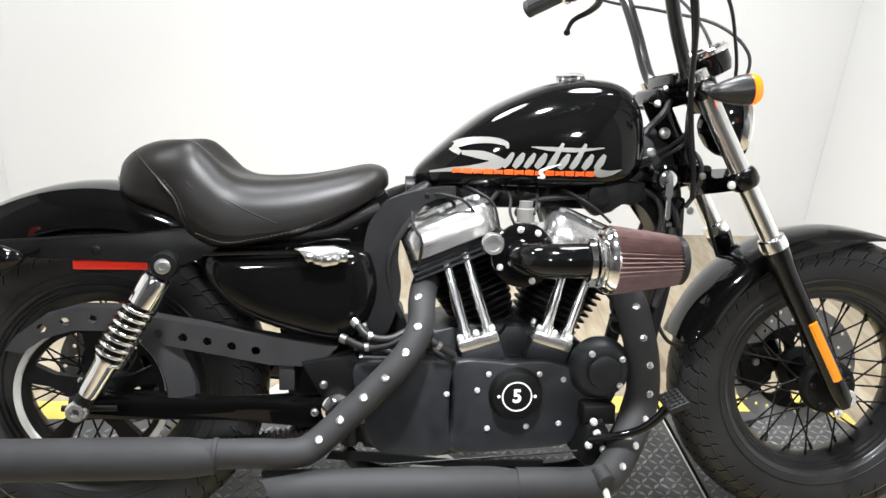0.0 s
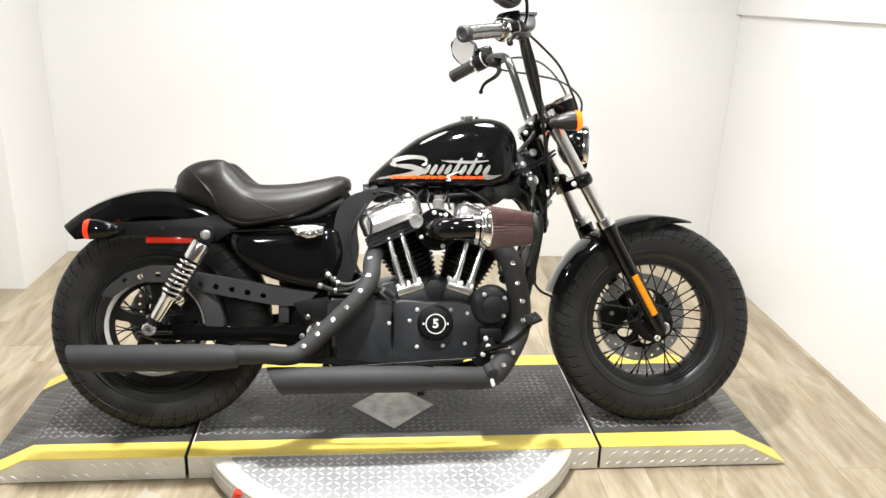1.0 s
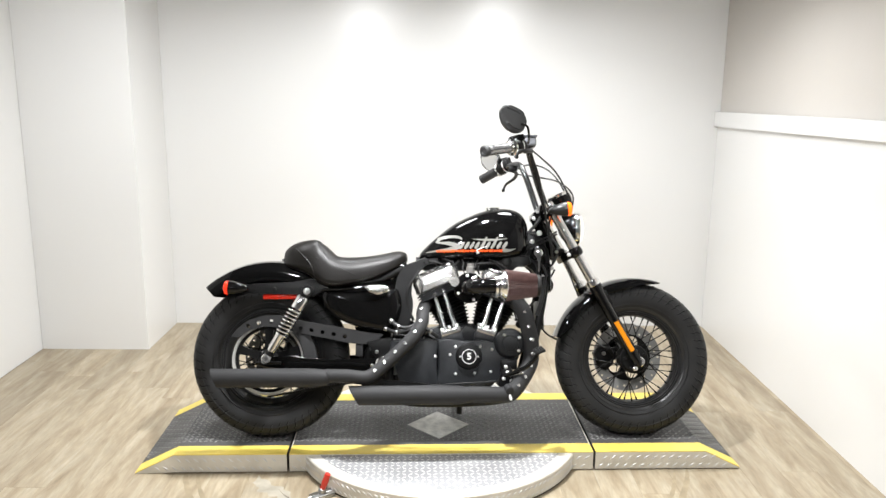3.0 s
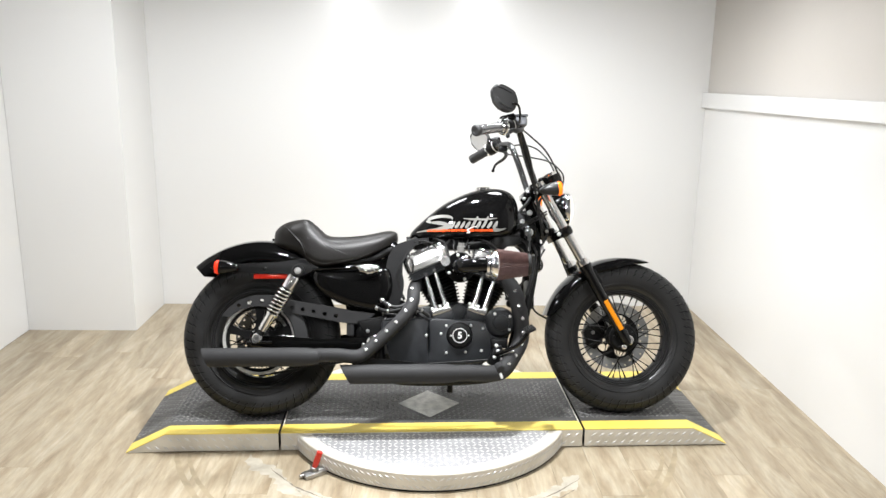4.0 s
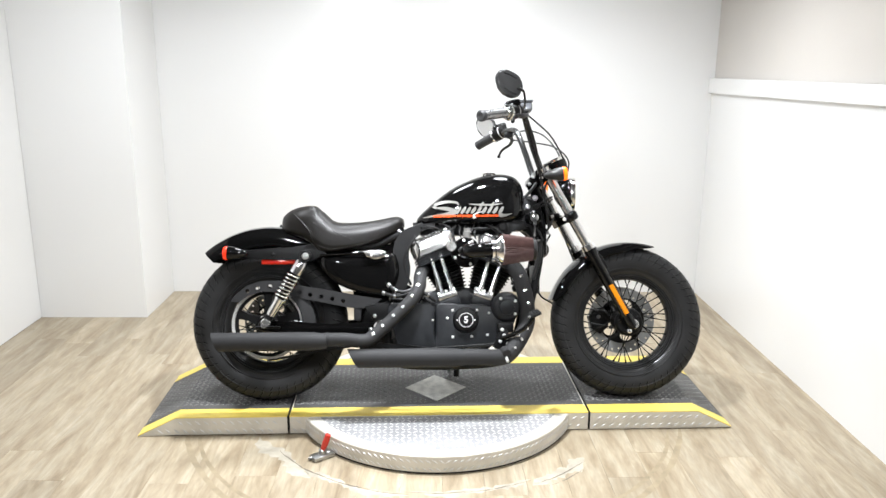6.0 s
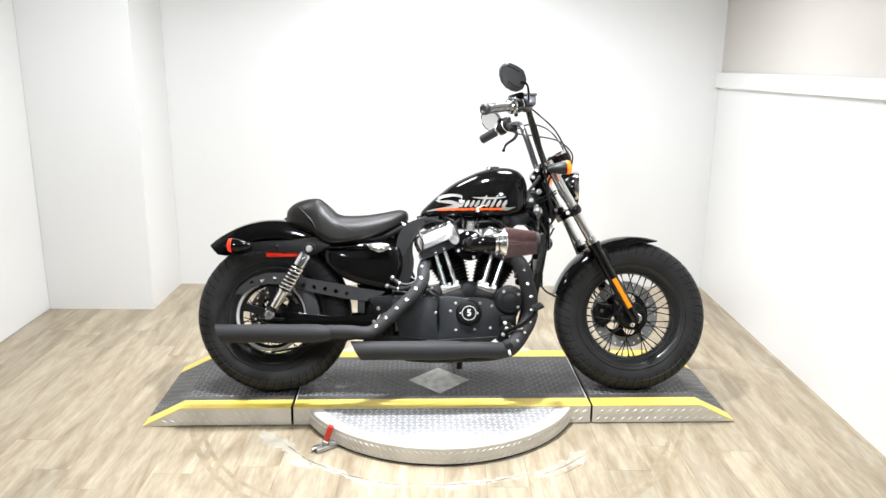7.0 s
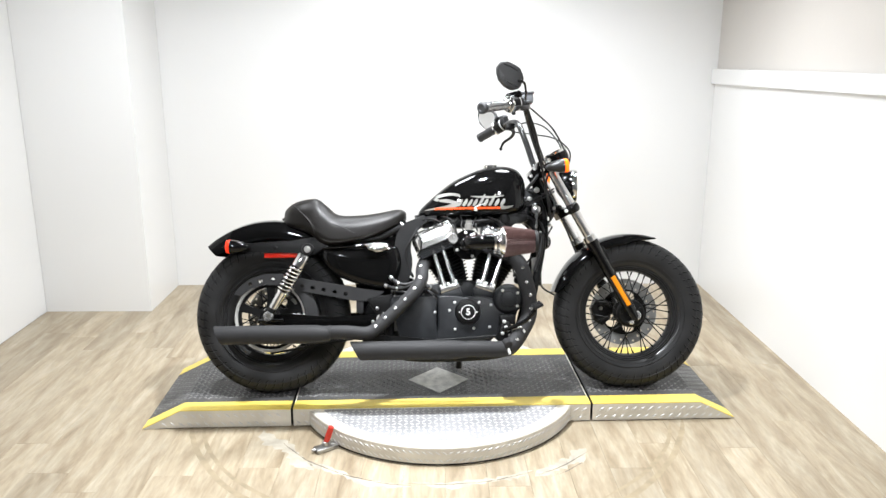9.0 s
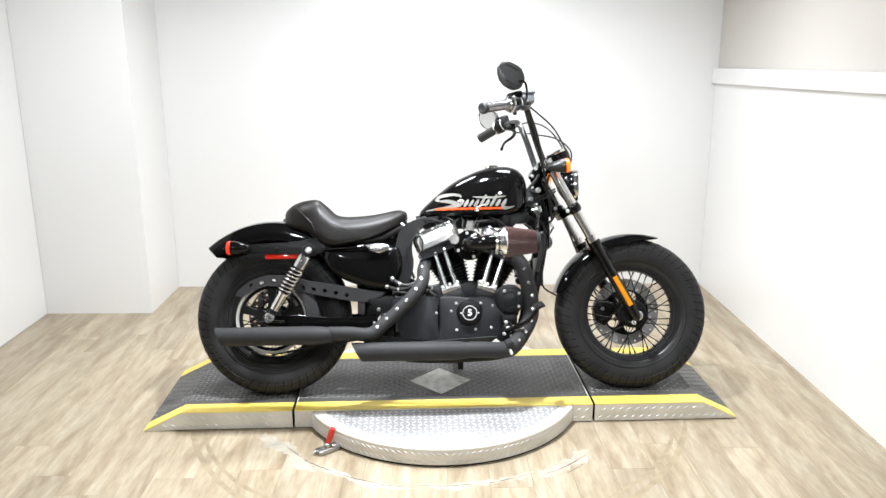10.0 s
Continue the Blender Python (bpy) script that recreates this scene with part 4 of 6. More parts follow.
# swingarm, axle, shocks
for s in (-1, 1):
    part("swingarm", prism([(-0.795, 0.300), (-0.790, 0.335), (-0.74, 0.342), (-0.68, 0.326), (-0.50, 0.322), (-0.32, 0.318), (-0.285, 0.335), (-0.262, 0.31), (-0.285, 0.27), (-0.32, 0.280), (-0.50, 0.286), (-0.70, 0.290), (-0.76, 0.285)], s * 0.118, s * 0.152, 0.012, 4), GLOSS_BLACK, bike, "gloss black swingarm")
    part("axle_nut", lathe([(0, 0.019), (0.012, 0.019), (0.014, 0.016), (0.020, 0.015), (0.020, 0.008), (0.010, 0.0075), (0.010, 0.0005)], (-0.746, s * 0.222, 0.334), Y * s, 24), POLISHED, bike, "bright shock mount nut")
    part("pivot_cap", lathe([(0, 0.030), (0.010, 0.030), (0.016, 0.022), (0.017, 0.010)], (-0.292, s * 0.150, 0.308), Y * s, 28), CHROME, bike, "chrome swingarm pivot cap")
    part("axle_adjuster", rod((-0.70, s * 0.152, 0.312), (-0.80, s * 0.152, 0.312), 0.006), SATIN_BLACK, bike)
    part("wheel_axle", rod((-0.76, s * 0.15, 0.323), (-0.76, s * 0.188, 0.323), 0.013, 20), STEEL, bike)
    top, low = Vector((-0.590, s * 0.222, 0.597)), Vector((-0.746, s * 0.222, 0.334))
    d = (low - top).normalized()
    L = (low - top).length
    shock = part("rear_shock", rod(top + d * 0.06, low - d * 0.01, 0.016, 20), SATIN_BLACK, bike, "chrome coil-over rear shock")
    part("top_eye", lathe([(-0.016, 0.008), (-0.016, 0.022), (-0.012, 0.024), (0.012, 0.024), (0.016, 0.022), (0.016, 0.008)], top, Y, 28), SATIN_BLACK, shock)
    part("top_bolt", lathe([(0, 0.0135), (0.004, 0.0135), (0.005, 0.0115), (0.005, 0.0065), (0.001, 0.006), (0.001, 0.0005)], top + Y * s * 0.016, Y * s, 24), STEEL, shock, "bright mounting bolt")
    part("upper_cover", lathe([(0.022, 0.014), (0.026, 0.023), (0.034, 0.026), (0.080, 0.026), (0.084, 0.022)], top, d, 12), CHROME, shock, "chrome upper cover")
    part("lower_body", lathe([(0.195, 0.024), (0.200, 0.024), (0.205, 0.021), (0.265, 0.018), (0.285, 0.013)], top, d, 24), CHROME, shock, "chrome lower body")
    u, w = across(d)
    coil = []
    n = 7.5
    for i in range(int(n * 14)):
        a = i / 14 * 2 * math.pi
        f = i / (n * 14)
        coil.append(top + d * (0.084 + f * 0.114) + (u * math.cos(a) + w * math.sin(a)) * 0.027)
    part("spring", tube(coil, 0.0040, 10, 1), CHROME, shock, "chrome spring coils")
    part("bottom_eye", lathe([(-0.013, 0.010), (-0.013, 0.018), (0.013, 0.018), (0.013, 0.010)], low, Y, 24), CHROME, shock)

# belt, belt guards
GUARD = [(-0.905, 0.418), (-0.885, 0.445), (-0.835, 0.482), (-0.775, 0.500), (-0.715, 0.500), (-0.66, 0.486), (-0.60, 0.474), (-0.50, 0.458), (-0.38, 0.436), (-0.292, 0.424), (-0.318, 0.398), (-0.345, 0.384), (-0.42, 0.388), (-0.52, 0.408), (-0.62, 0.428), (-0.68, 0.442),
         (-0.73, 0.455), (-0.78, 0.456), (-0.835, 0.440), (-0.875, 0.412)]
guard = part("belt_guard", plate(GUARD, [(-0.838, 0.460, 0.0085), (-0.796, 0.472, 0.0085), (-0.746, 0.477, 0.0085), (-0.628, 0.449, 0.0085), (-0.583, 0.442, 0.0085), (-0.538, 0.434, 0.0085), (-0.493, 0.425, 0.0085), (-0.448, 0.416, 0.0085)], -0.132, -0.127), EXHAUST, bike, "black belt guard pierced by round holes", smooth=False)
part("guard_lip", prism([(x, z + 0.001) for x, z in GUARD[2:10]] + [(x, z - 0.005) for x, z in reversed(GUARD[2:10])], -0.127, -0.095), EXHAUST, guard, smooth=False)
part("debris_guard", fender(REAR, [(-0.132, 0.148), (-0.130, 0.168), (-0.118, 0.196), (-0.095, 0.200)], 48, -4, 18, 0.003), EXHAUST, bike, "black lower belt guard")
part("sprocket_cover", prism([(-0.372, 0.295), (-0.372, 0.352), (-0.352, 0.384), (-0.27, 0.398), (-0.245, 0.30)], -0.095, -0.05, 0.006), SATIN_BLACK, bike, "black inner sprocket cover")
part("guard_bracket", box(-0.405, -0.128, 0.335, -0.375, -0.115, 0.40, 0.003), EXHAUST, bike)
belt = bmesh.new()
for z0, z1 in ((REAR.z + 0.150, 0.392), (REAR.z - 0.150, 0.255)):
    rings_skin(belt, [[(x, y, z + k) for y, k in ((-0.104, -0.004), (-0.076, -0.004), (-0.076, 0.004), (-0.104, 0.004))] for x, z in ((REAR.x, z0), (-0.25, z1))])
part("drive_belt", belt, HOSE, bike, "black toothed drive belt", smooth=False)
teeth = bmesh.new()
for i in range(34):
    x = -0.62 + i * 0.011
    z = 0.473 + (x + 0.76) / 0.51 * (0.392 - 0.473) - 0.007
    z2 = 0.173 + (x + 0.76) / 0.51 * (0.255 - 0.173) + 0.006
    for zz in (z, z2):
        box(x, -0.104, zz - 0.002, x + 0.0055, -0.076, zz + 0.003, bm=teeth)
tagged(part("belt_teeth", teeth, HOSE, bike, smooth=False), kind="stuff")
part("front_pulley", lathe([(-0.11, 0.066), (-0.075, 0.066)], (-0.255, 0, 0.324), Y, 48), STEEL, bike, "steel transmission pulley")
# engine
CASE_ROWS = ((1.0, 0.09), (1.0, 0.190), (0.992, 0.198), (0.978, 0.2030), (0.955, 0.2055), (0.93, 0.2062))
crank = part("crankcase", prism([(-0.27, 0.40), (-0.20, 0.43), (-0.06, 0.455), (0.035, 0.47), (0.13, 0.455), (0.20, 0.42), (0.245, 0.35), (0.215, 0.26), (0.14, 0.20), (-0.10, 0.185), (-0.24, 0.20), (-0.28, 0.29)], -0.10, 0.10, 0.02, 3), ENGINE_BLACK, bike, "black engine crankcase")
part("primary_cover", prism([(-0.27, 0.36), (-0.22, 0.41), (-0.05, 0.41), (0.10, 0.43), (0.19, 0.40), (0.23, 0.33), (0.19, 0.25), (0.08, 0.215), (-0.12, 0.22), (-0.24, 0.245)], 0.10, 0.185, 0.025, 3), ENGINE_BLACK, bike, "black primary cover")
sprocket = part("sprocket_cover", dome([(-0.262, 0.405), (-0.245, 0.417), (-0.16, 0.418), (-0.081, 0.415), (-0.0795, 0.36), (-0.0795, 0.30), (-0.081, 0.236), (-0.16, 0.228), (-0.205, 0.233), (-0.230, 0.262), (-0.245, 0.32), (-0.262, 0.372)], -1, CASE_ROWS), ENGINE_BLACK, bike, "black sprocket cover")
gear = part("cam_cover", dome([(-0.076, 0.414), (0.00, 0.416), (0.03, 0.412), (0.10, 0.415), (0.145, 0.404), (0.165, 0.409), (0.225, 0.40), (0.245, 0.36), (0.225, 0.315), (0.190, 0.272), (0.145, 0.246), (0.05, 0.238), (-0.076, 0.236), (-0.0765, 0.30), (-0.0765, 0.36)], -1, CASE_ROWS), ENGINE_BLACK, bike, "black cam cover")
for x, z in ((-0.008, 0.39), (0.089, 0.39), (-0.029, 0.359), (-0.087, 0.352), (-0.008, 0.284), (0.067, 0.287), (0.13, 0.292), (0.136, 0.379)):
    part("cover_bolt", bolt((x, -0.203, z), -Y, 0.0058, 0.006), ZINC, gear, "chrome socket bolt")
for x, z in ((-0.154, 0.238), (-0.132, 0.233), (0.192, 0.319)):
    part("cover_bolt", bolt((x, -0.196, z), -Y, 0.0055, 0.007), ZINC, gear, "chrome socket bolt")
badge = part("timer_cover", lathe([(0, 0.052), (0.008, 0.050), (0.013, 0.047), (0.0165, 0.046), (0.018, 0.043), (0.018, 0.002)], (0.044, -0.205, 0.352), -Y, 56), SATIN_BLACK, gear, "round black timer cover with a white numeral")
part("badge_ring", lathe([(0.0181, 0.0262), (0.0189, 0.0262), (0.0189, 0.0288), (0.0181, 0.0288)], (0.044, -0.205, 0.352), -Y, 48, caps=False), WHITE_MARK, badge, "white ring")
for s in (-1, 1):
    part("badge_screw", bolt((0.044 + s * 0.0345, -0.2230, 0.352), -Y, 0.0032, 0.002), WHITE_MARK, badge)
numeral = bpy.data.curves.new("numeral", "FONT")
numeral.body, numeral.size, numeral.extrude, numeral.align_x, numeral.align_y, numeral.offset = "5", 0.035, 0.0004, "CENTER", "CENTER", 0.0012
carved = new("numeral_curve", numeral)
bpy.context.view_layer.update()
flat = bpy.data.meshes.new_from_object(carved.evaluated_get(bpy.context.evaluated_depsgraph_get()))
bpy.data.objects.remove(carved)
flat.materials.clear()
flat.materials.append(WHITE_MARK)
five = new("numeral", flat)
five.parent = badge
five["label"] = "white numeral 5"
five.matrix_basis = pose(0.044, -0.2238, 0.352, 90)
nose = part("nose_cover", lathe([(0, 0.060), (0.012, 0.060), (0.020, 0.056), (0.034, 0.050), (0.038, 0.044), (0.038, 0.032), (0.044, 0.030), (0.0455, 0.027), (0.0455, 0.002)], (0.205, -0.195, 0.402), -Y, 48), ENGINE_BLACK, gear, "round black cover with three bolts")
for a in (125, 35, -40):
    part("cover_bolt", bolt((0.205 + 0.042 * math.cos(radians(a)), -0.231, 0.402 + 0.042 * math.sin(radians(a))), -Y, 0.0062, 0.007), ZINC, nose, "chrome socket bolt")

for side, u0, u1, mid, r in ((-1, -0.078, 0.116, 0.024, 0.068), (1, -0.058, 0.112, 0.052, 0.070)):
    top = part("cylinder", rings_skin(bmesh.new(), [[cylinder_points(h, mid + (r + grow) * math.cos(a), 0.072 * math.sin(a), side) for a in (2 * math.pi * i / 24 for i in range(24))] for h, grow in ((0.09, -0.018), (0.12, -0.014), (0.20, 0.002), (0.29, 0.018))]), FIN_BLACK, bike, "black finned cylinder")
    for k in range(13):
        h = 0.112 + k * 0.0142
        if side < 0:
            lo_u, hi_u = -0.035 - 0.22 * (h - 0.11), 0.082 + 0.22 * (h - 0.10)
        else:
            lo_u, hi_u = -0.012 - 0.19 * (h - 0.127), 0.110 + 0.24 * (h - 0.127)
        cu, w = (lo_u + hi_u) / 2, (hi_u - lo_u) / 2
        rings = []
        for hh, grow in ((h - 0.0022, -0.002), (h - 0.0012, 0), (h + 0.0012, 0), (h + 0.0022, -0.002)):
            ring = []
            for i in range(28):
                a = 2 * math.pi * i / 28
                c, s = math.cos(a), math.sin(a)
                ring.append(cylinder_points(hh, cu + (w + grow) * math.copysign(abs(c) ** 0.6, c), (0.088 + grow) * math.copysign(abs(s) ** 0.6, s), side))
            rings.append(ring)
        part("fin", rings_skin(bmesh.new(), rings), FIN_BLACK, top)
    part("head", rings_skin(bmesh.new(), [[cylinder_points(hh, u, y, side) for u, y in ((u0 + 0.006 + g, -0.118 + g), (u1 - 0.006 - g, -0.118 + g), (u1 - 0.006 - g, 0.118 - g), (u0 + 0.006 + g, 0.118 - g))] for hh, g in ((0.268, 0.012), (0.275, 0.002), (0.306, 0.0))]), ENGINE_BLACK, top, "black cylinder head")
    for hh in (0.2735, 0.284, 0.2945):
        part("head_fin", rings_skin(bmesh.new(), [[cylinder_points(h2, u, y, side) for u, y in ((u0 - 0.002, -0.126), (u1 + 0.002, -0.126), (u1 + 0.002, 0.126), (u0 - 0.002, 0.126))] for h2 in (hh, hh + 0.004)]), ENGINE_BLACK, top, smooth=False)
    rocker = part("rocker_box", rings_skin(bmesh.new(), [[cylinder_points(hh, (u0 + u1) / 2 + (u1 - u0) / 2 * kx * math.copysign(abs(math.cos(a)) ** 0.32, math.cos(a)), 0.136 * ky * math.copysign(abs(math.sin(a)) ** 0.32, math.sin(a)), side)
                                               for a in (2 * math.pi * (i + 0.5) / 36 for i in range(36))] for hh, kx, ky in ((0.309, 0.98, 0.96), (0.311, 1.0, 1.0), (0.328, 1.0, 1.0), (0.3285, 0.985, 0.98), (0.3305, 0.985, 0.98), (0.331, 1.0, 1.0), (0.352, 1.0, 0.99), (0.366, 0.95, 0.93), (0.374, 0.85, 0.82), (0.378, 0.7, 0.65))]),
                  POLISHED, bike, "polished aluminium rocker box", angle=30)
    lid = [[cylinder_points(hh, u, y, side) for u, y in ((u0 + 0.03 + g, -0.07 + g), (u1 - 0.022 - g, -0.07 + g), (u1 - 0.022 - g, 0.09 - g), (u0 + 0.03 + g, 0.09 - g))] for hh, g in ((0.370, 0.0), (0.383, 0.001), (0.386, 0.005))]
    part("rocker_lid", rings_skin(bmesh.new(), lid), POLISHED, rocker, "raised polished lid", smooth=False)
    for u in (u0 + 0.025, (u0 + u1) / 2, u1 - 0.025):
        axis = cylinder_points(1, u, 0, side) - cylinder_points(0, u, 0, side)
        part("rocker_bolt", bolt(cylinder_points(0.372, u, -0.085, side), axis, 0.007, 0.010), ZINC, rocker)

# pushrod tubes and lifter blocks
for x0, z0, x1, z1 in ((-0.050, 0.457, -0.088, 0.591), (-0.007, 0.468, -0.052, 0.607), (0.103, 0.468, 0.138, 0.585), (0.144, 0.457, 0.186, 0.575)):
    lo, hi = Vector((x0, -0.180, z0)), Vector((x1, -0.165, z1))
    L = (hi - lo).length
    part("pushrod_tube", lathe([(-0.01, 0.0130), (0.012, 0.0130), (0.016, 0.0105), (L * 0.62, 0.0105), (L * 0.64, 0.0088), (L + 0.01, 0.0088)], lo, hi - lo, 20), FORK_CHROME, bike, "chrome pushrod tube")
for c, slope in (((-0.028, 0.452), 18), ((0.114, 0.452), -18)):
    m = pose(c[0], -0.165, c[1], 0, -slope, 0)
    bm = box(-0.039, -0.036, -0.012, 0.039, 0.04, 0.010, 0.004)
    bm.transform(m)
    block = part("lifter_block", bm, POLISHED, bike, "bright lifter block")
    for dx, dy in ((-0.032, -0.026), (0.032, -0.026), (-0.032, 0.026), (0.032, 0.026), (0.0, -0.028)):
        part("block_bolt", bolt(m @ Vector((dx, dy, 0.011)), m.to_3x3() @ Vector((0, 0, 1)), 0.0055, 0.010), ZINC, block)
    bm = box(-0.040, -0.034, -0.050, 0.040, 0.04, -0.011, 0.006)
    bm.transform(m)
    part("lifter_base", bm, ENGINE_BLACK, bike, "black lifter base")
part("cam_web", prism([(0.005, 0.41), (0.014, 0.455), (0.03, 0.475), (0.055, 0.475), (0.073, 0.455), (0.08, 0.41)], -0.17, -0.09, 0.006), ENGINE_BLACK, bike)

# the covers and the valve gear sit close against the crankcase
def drawn_in(parts, k):
    """Draws parts towards the machine's middle plane from a point beside it."""
    about = Vector((-0.247, -1.624, 0.837))
    m = Matrix.Translation(about) @ Matrix.Scale(k, 4) @ Matrix.Translation(-about)
    for ob in parts:
        if ob.name.startswith("numeral"):
            ob.matrix_basis = m @ ob.matrix_basis
        else:
            ob.data.transform(m)
        drawn_in(ob.children, k)


bpy.context.view_layer.update()
drawn_in([sprocket, gear], 1.0317)
drawn_in([ob for ob in bike.children if ob.name.split(".")[0] in ("pushrod_tube", "lifter_block", "lifter_base", "cam_web")], 1.037)

# intake: throttle body, elbow, clamps and cone filter
back = part("intake_plate", lathe([(0, 0.058), (0.006, 0.062), (0.014, 0.060), (0.018, 0.045)], (0.055, -0.165, 0.612), -Y, 40), GLOSS_BLACK, bike, "gloss black intake plate")
for a in (100, 60, 205, 290):
    part("plate_bolt", bolt((0.055 + 0.05 * math.cos(radians(a)), -0.181, 0.612 + 0.05 * math.sin(radians(a))), -Y, 0.0065, 0.006), ZINC, back)
part("throttle_body", lathe([(0, 0.034), (0.12, 0.034)], (0.055, -0.05, 0.612), -Y, 28), SATIN_BLACK, bike)
elbow = part("intake_elbow", tube([(0.050, -0.175, 0.612), (0.050, -0.215, 0.613), (0.064, -0.252, 0.615), (0.100, -0.268, 0.617), (0.152, -0.270, 0.619)], 0.031, 28, 8), GLOSS_BLACK, bike, "gloss black intake elbow")
for x in (0.150, 0.166):
    clampring = part("hose_clamp", lathe([(0, 0.036), (0.001, 0.039), (0.011, 0.039), (0.012, 0.036)], (x, -0.270, 0.619 + (x - 0.15) * 0.03), (1, 0, 0.02), 36), CHROME, elbow, "chrome hose clamp")
    part("clamp_screw", rod((x + 0.006, -0.292, 0.582), (x + 0.006, -0.272, 0.576), 0.006), CHROME, clampring)
FA = Vector((0.185, -0.270, 0.620))
FD = Vector((1, 0.02, 0.0)).normalized()
fu, fw = across(FD)
cone = bmesh.new()
rings = []
for f in [i / 10 for i in range(11)]:
    r0 = 0.058 - 0.017 * f
    rings.append([FA + FD * (0.006 + f * 0.122) + (fu * math.cos(a) + fw * math.sin(a)) * (r0 + (0.0046 if i % 2 else -0.0052)) for i, a in ((i, 2 * math.pi * i / 92) for i in range(92))])
airfilter = part("air_filter", rings_skin(cone, rings), FILTER, bike, "pleated dark red cone air filter", smooth=False)
part("filter_end", lathe([(0.126, 0.040), (0.128, 0.044), (0.138, 0.044), (0.142, 0.040), (0.142, 0.002)], FA, FD, 40), HOSE, airfilter, "black rubber end cap")
part("filter_collar", lathe([(-0.012, 0.040), (-0.010, 0.054), (-0.002, 0.060), (0.006, 0.061), (0.010, 0.058)], FA, FD, 48), CHROME, airfilter, "chrome filter flange")
part("filter_band", lathe([(-0.016, 0.044), (-0.014, 0.047), (-0.006, 0.047), (-0.004, 0.044)], FA, FD, 40), CHROME, airfilter)
part("breather_bolt", lathe([(0, 0.014), (0.03, 0.014), (0.03, 0.021), (0.042, 0.021), (0.046, 0.0185), (0.046, 0.0135), (0.040, 0.0125), (0.040, 0.0005)], (-0.006, -0.155, 0.636), -Y, 32), POLISHED, bike, "round chrome breather bolt")
part("intake_sensor", lathe([(0, 0.024), (0.004, 0.024), (0.005, 0.017), (0.030, 0.017), (0.032, 0.013), (0.045, 0.013)], (0.062, -0.15, 0.668), (0, 0, 1), 24), SENSOR_GREY, bike, "grey plastic intake sensor")
part("intake_manifold", tube([(-0.03, 0.0, 0.60), (0.05, -0.03, 0.612), (0.11, 0.0, 0.60)], 0.024, 16), SATIN_BLACK, bike)

# exhaust
def silencer(name, x0, x1, yc, zc, r, slash, label):
    """A round silencer along x, slash-cut at its rear end x0."""
    rings = []
    for x, k in ((x1, 0.80), (x1 - 0.012, 0.83), (x1 - 0.05, 0.97), (x1 - 0.09, 1.0), (x0 + 0.10, 1.0), (x0, 1.0)):
        ring = []
        for i in range(40):
            a = 2 * math.pi * i / 40
            dz = math.sin(a) * r * k
            cut = slash * (0.5 - 0.5 * dz / r) if x == x0 else 0
            ring.append((x + cut, yc + math.cos(a) * r * k, zc + dz))
        rings.append(ring)
    inner = []
    for x, k in ((x0 + 0.0005, 0.93), (x0 + 0.11, 0.9)):
        inner.append([(x + (slash * (0.5 - 0.5 * math.sin(2 * math.pi * i / 40)) if x < x0 + 0.1 else 0), yc + math.cos(2 * math.pi * i / 40) * r * k, zc + math.sin(2 * math.pi * i / 40) * r * k) for i in range(40)])
    return part(name, rings_skin(bmesh.new(), rings + inner), EXHAUST, bike, label)


upper = silencer("silencer", -0.950, -0.50, -0.270, 0.262, 0.0365, 0.030, "matt black slash-cut silencer")
lower = silencer("silencer", -0.422, 0.052, -0.262, 0.193, 0.0375, 0.042, "matt black slash-cut silencer")
UP = [(-0.515, -0.27, 0.268), (-0.43, -0.27, 0.268), (-0.361, -0.254, 0.261), (-0.32, -0.24, 0.278), (-0.239, -0.218, 0.349), (-0.169, -0.201, 0.418), (-0.137, -0.174, 0.471), (-0.132, -0.138, 0.513), (-0.121, -0.077, 0.539), (-0.096, 0.002, 0.539)]
header = part("exhaust_header", tube(UP, 0.0265, 24, 8), EXHAUST, bike, "matt black header pipe with a pierced heat shield")
LOW = [(0.04, -0.262, 0.195), (0.1, -0.262, 0.194), (0.175, -0.258, 0.192), (0.216, -0.25, 0.203), (0.26, -0.218, 0.251), (0.300, -0.180, 0.318), (0.304, -0.170, 0.391), (0.293, -0.160, 0.459), (0.279, -0.141, 0.516), (0.257, -0.099, 0.553), (0.23, -0.045, 0.563), (0.21, -0.02, 0.553)]
front_header = part("exhaust_header", tube(LOW, 0.0325, 24, 8), EXHAUST, bike, "matt black front header pipe with a pierced heat shield")
for holder, pipe_r, line, spots in ((header, 0.0265, UP, ((-0.146, 0.512), (-0.152, 0.472), (-0.176, 0.434), (-0.205, 0.392), (-0.247, 0.356), (-0.289, 0.320), (-0.332, 0.289))),
                            (front_header, 0.0325, LOW, ((0.284, 0.500), (0.294, 0.449), (0.306, 0.398), (0.306, 0.345), (0.288, 0.290), (0.262, 0.251), (0.228, 0.219)))):
    path = smooth_path(line, 8)
    for x, z in spots:
        near = min(path, key=lambda p: (p.x - x) ** 2 + (p.z - z) ** 2)
        k = min(max(path.index(near), 1), len(path) - 2)
        along = (path[k + 1] - path[k - 1]).normalized()
        face = (along * along.y - Y).normalized()
        off = Vector((x - near.x, 0, z - near.z))
        off -= along * off.dot(along) + face * off.dot(face)
        if off.length > 0.010:
            off *= 0.010 / off.length
        out = off + face * math.sqrt(pipe_r ** 2 - off.length ** 2)
        at = near + out * (1 + 0.0008 / pipe_r)
        part("shield_hole", lathe([(-0.004, 0.0071), (0.0004, 0.0071), (0.0006, 0.0066), (0.0006, 0.0005)], at, out, 18), POLISHED, holder, "bright pipe showing through the shield")
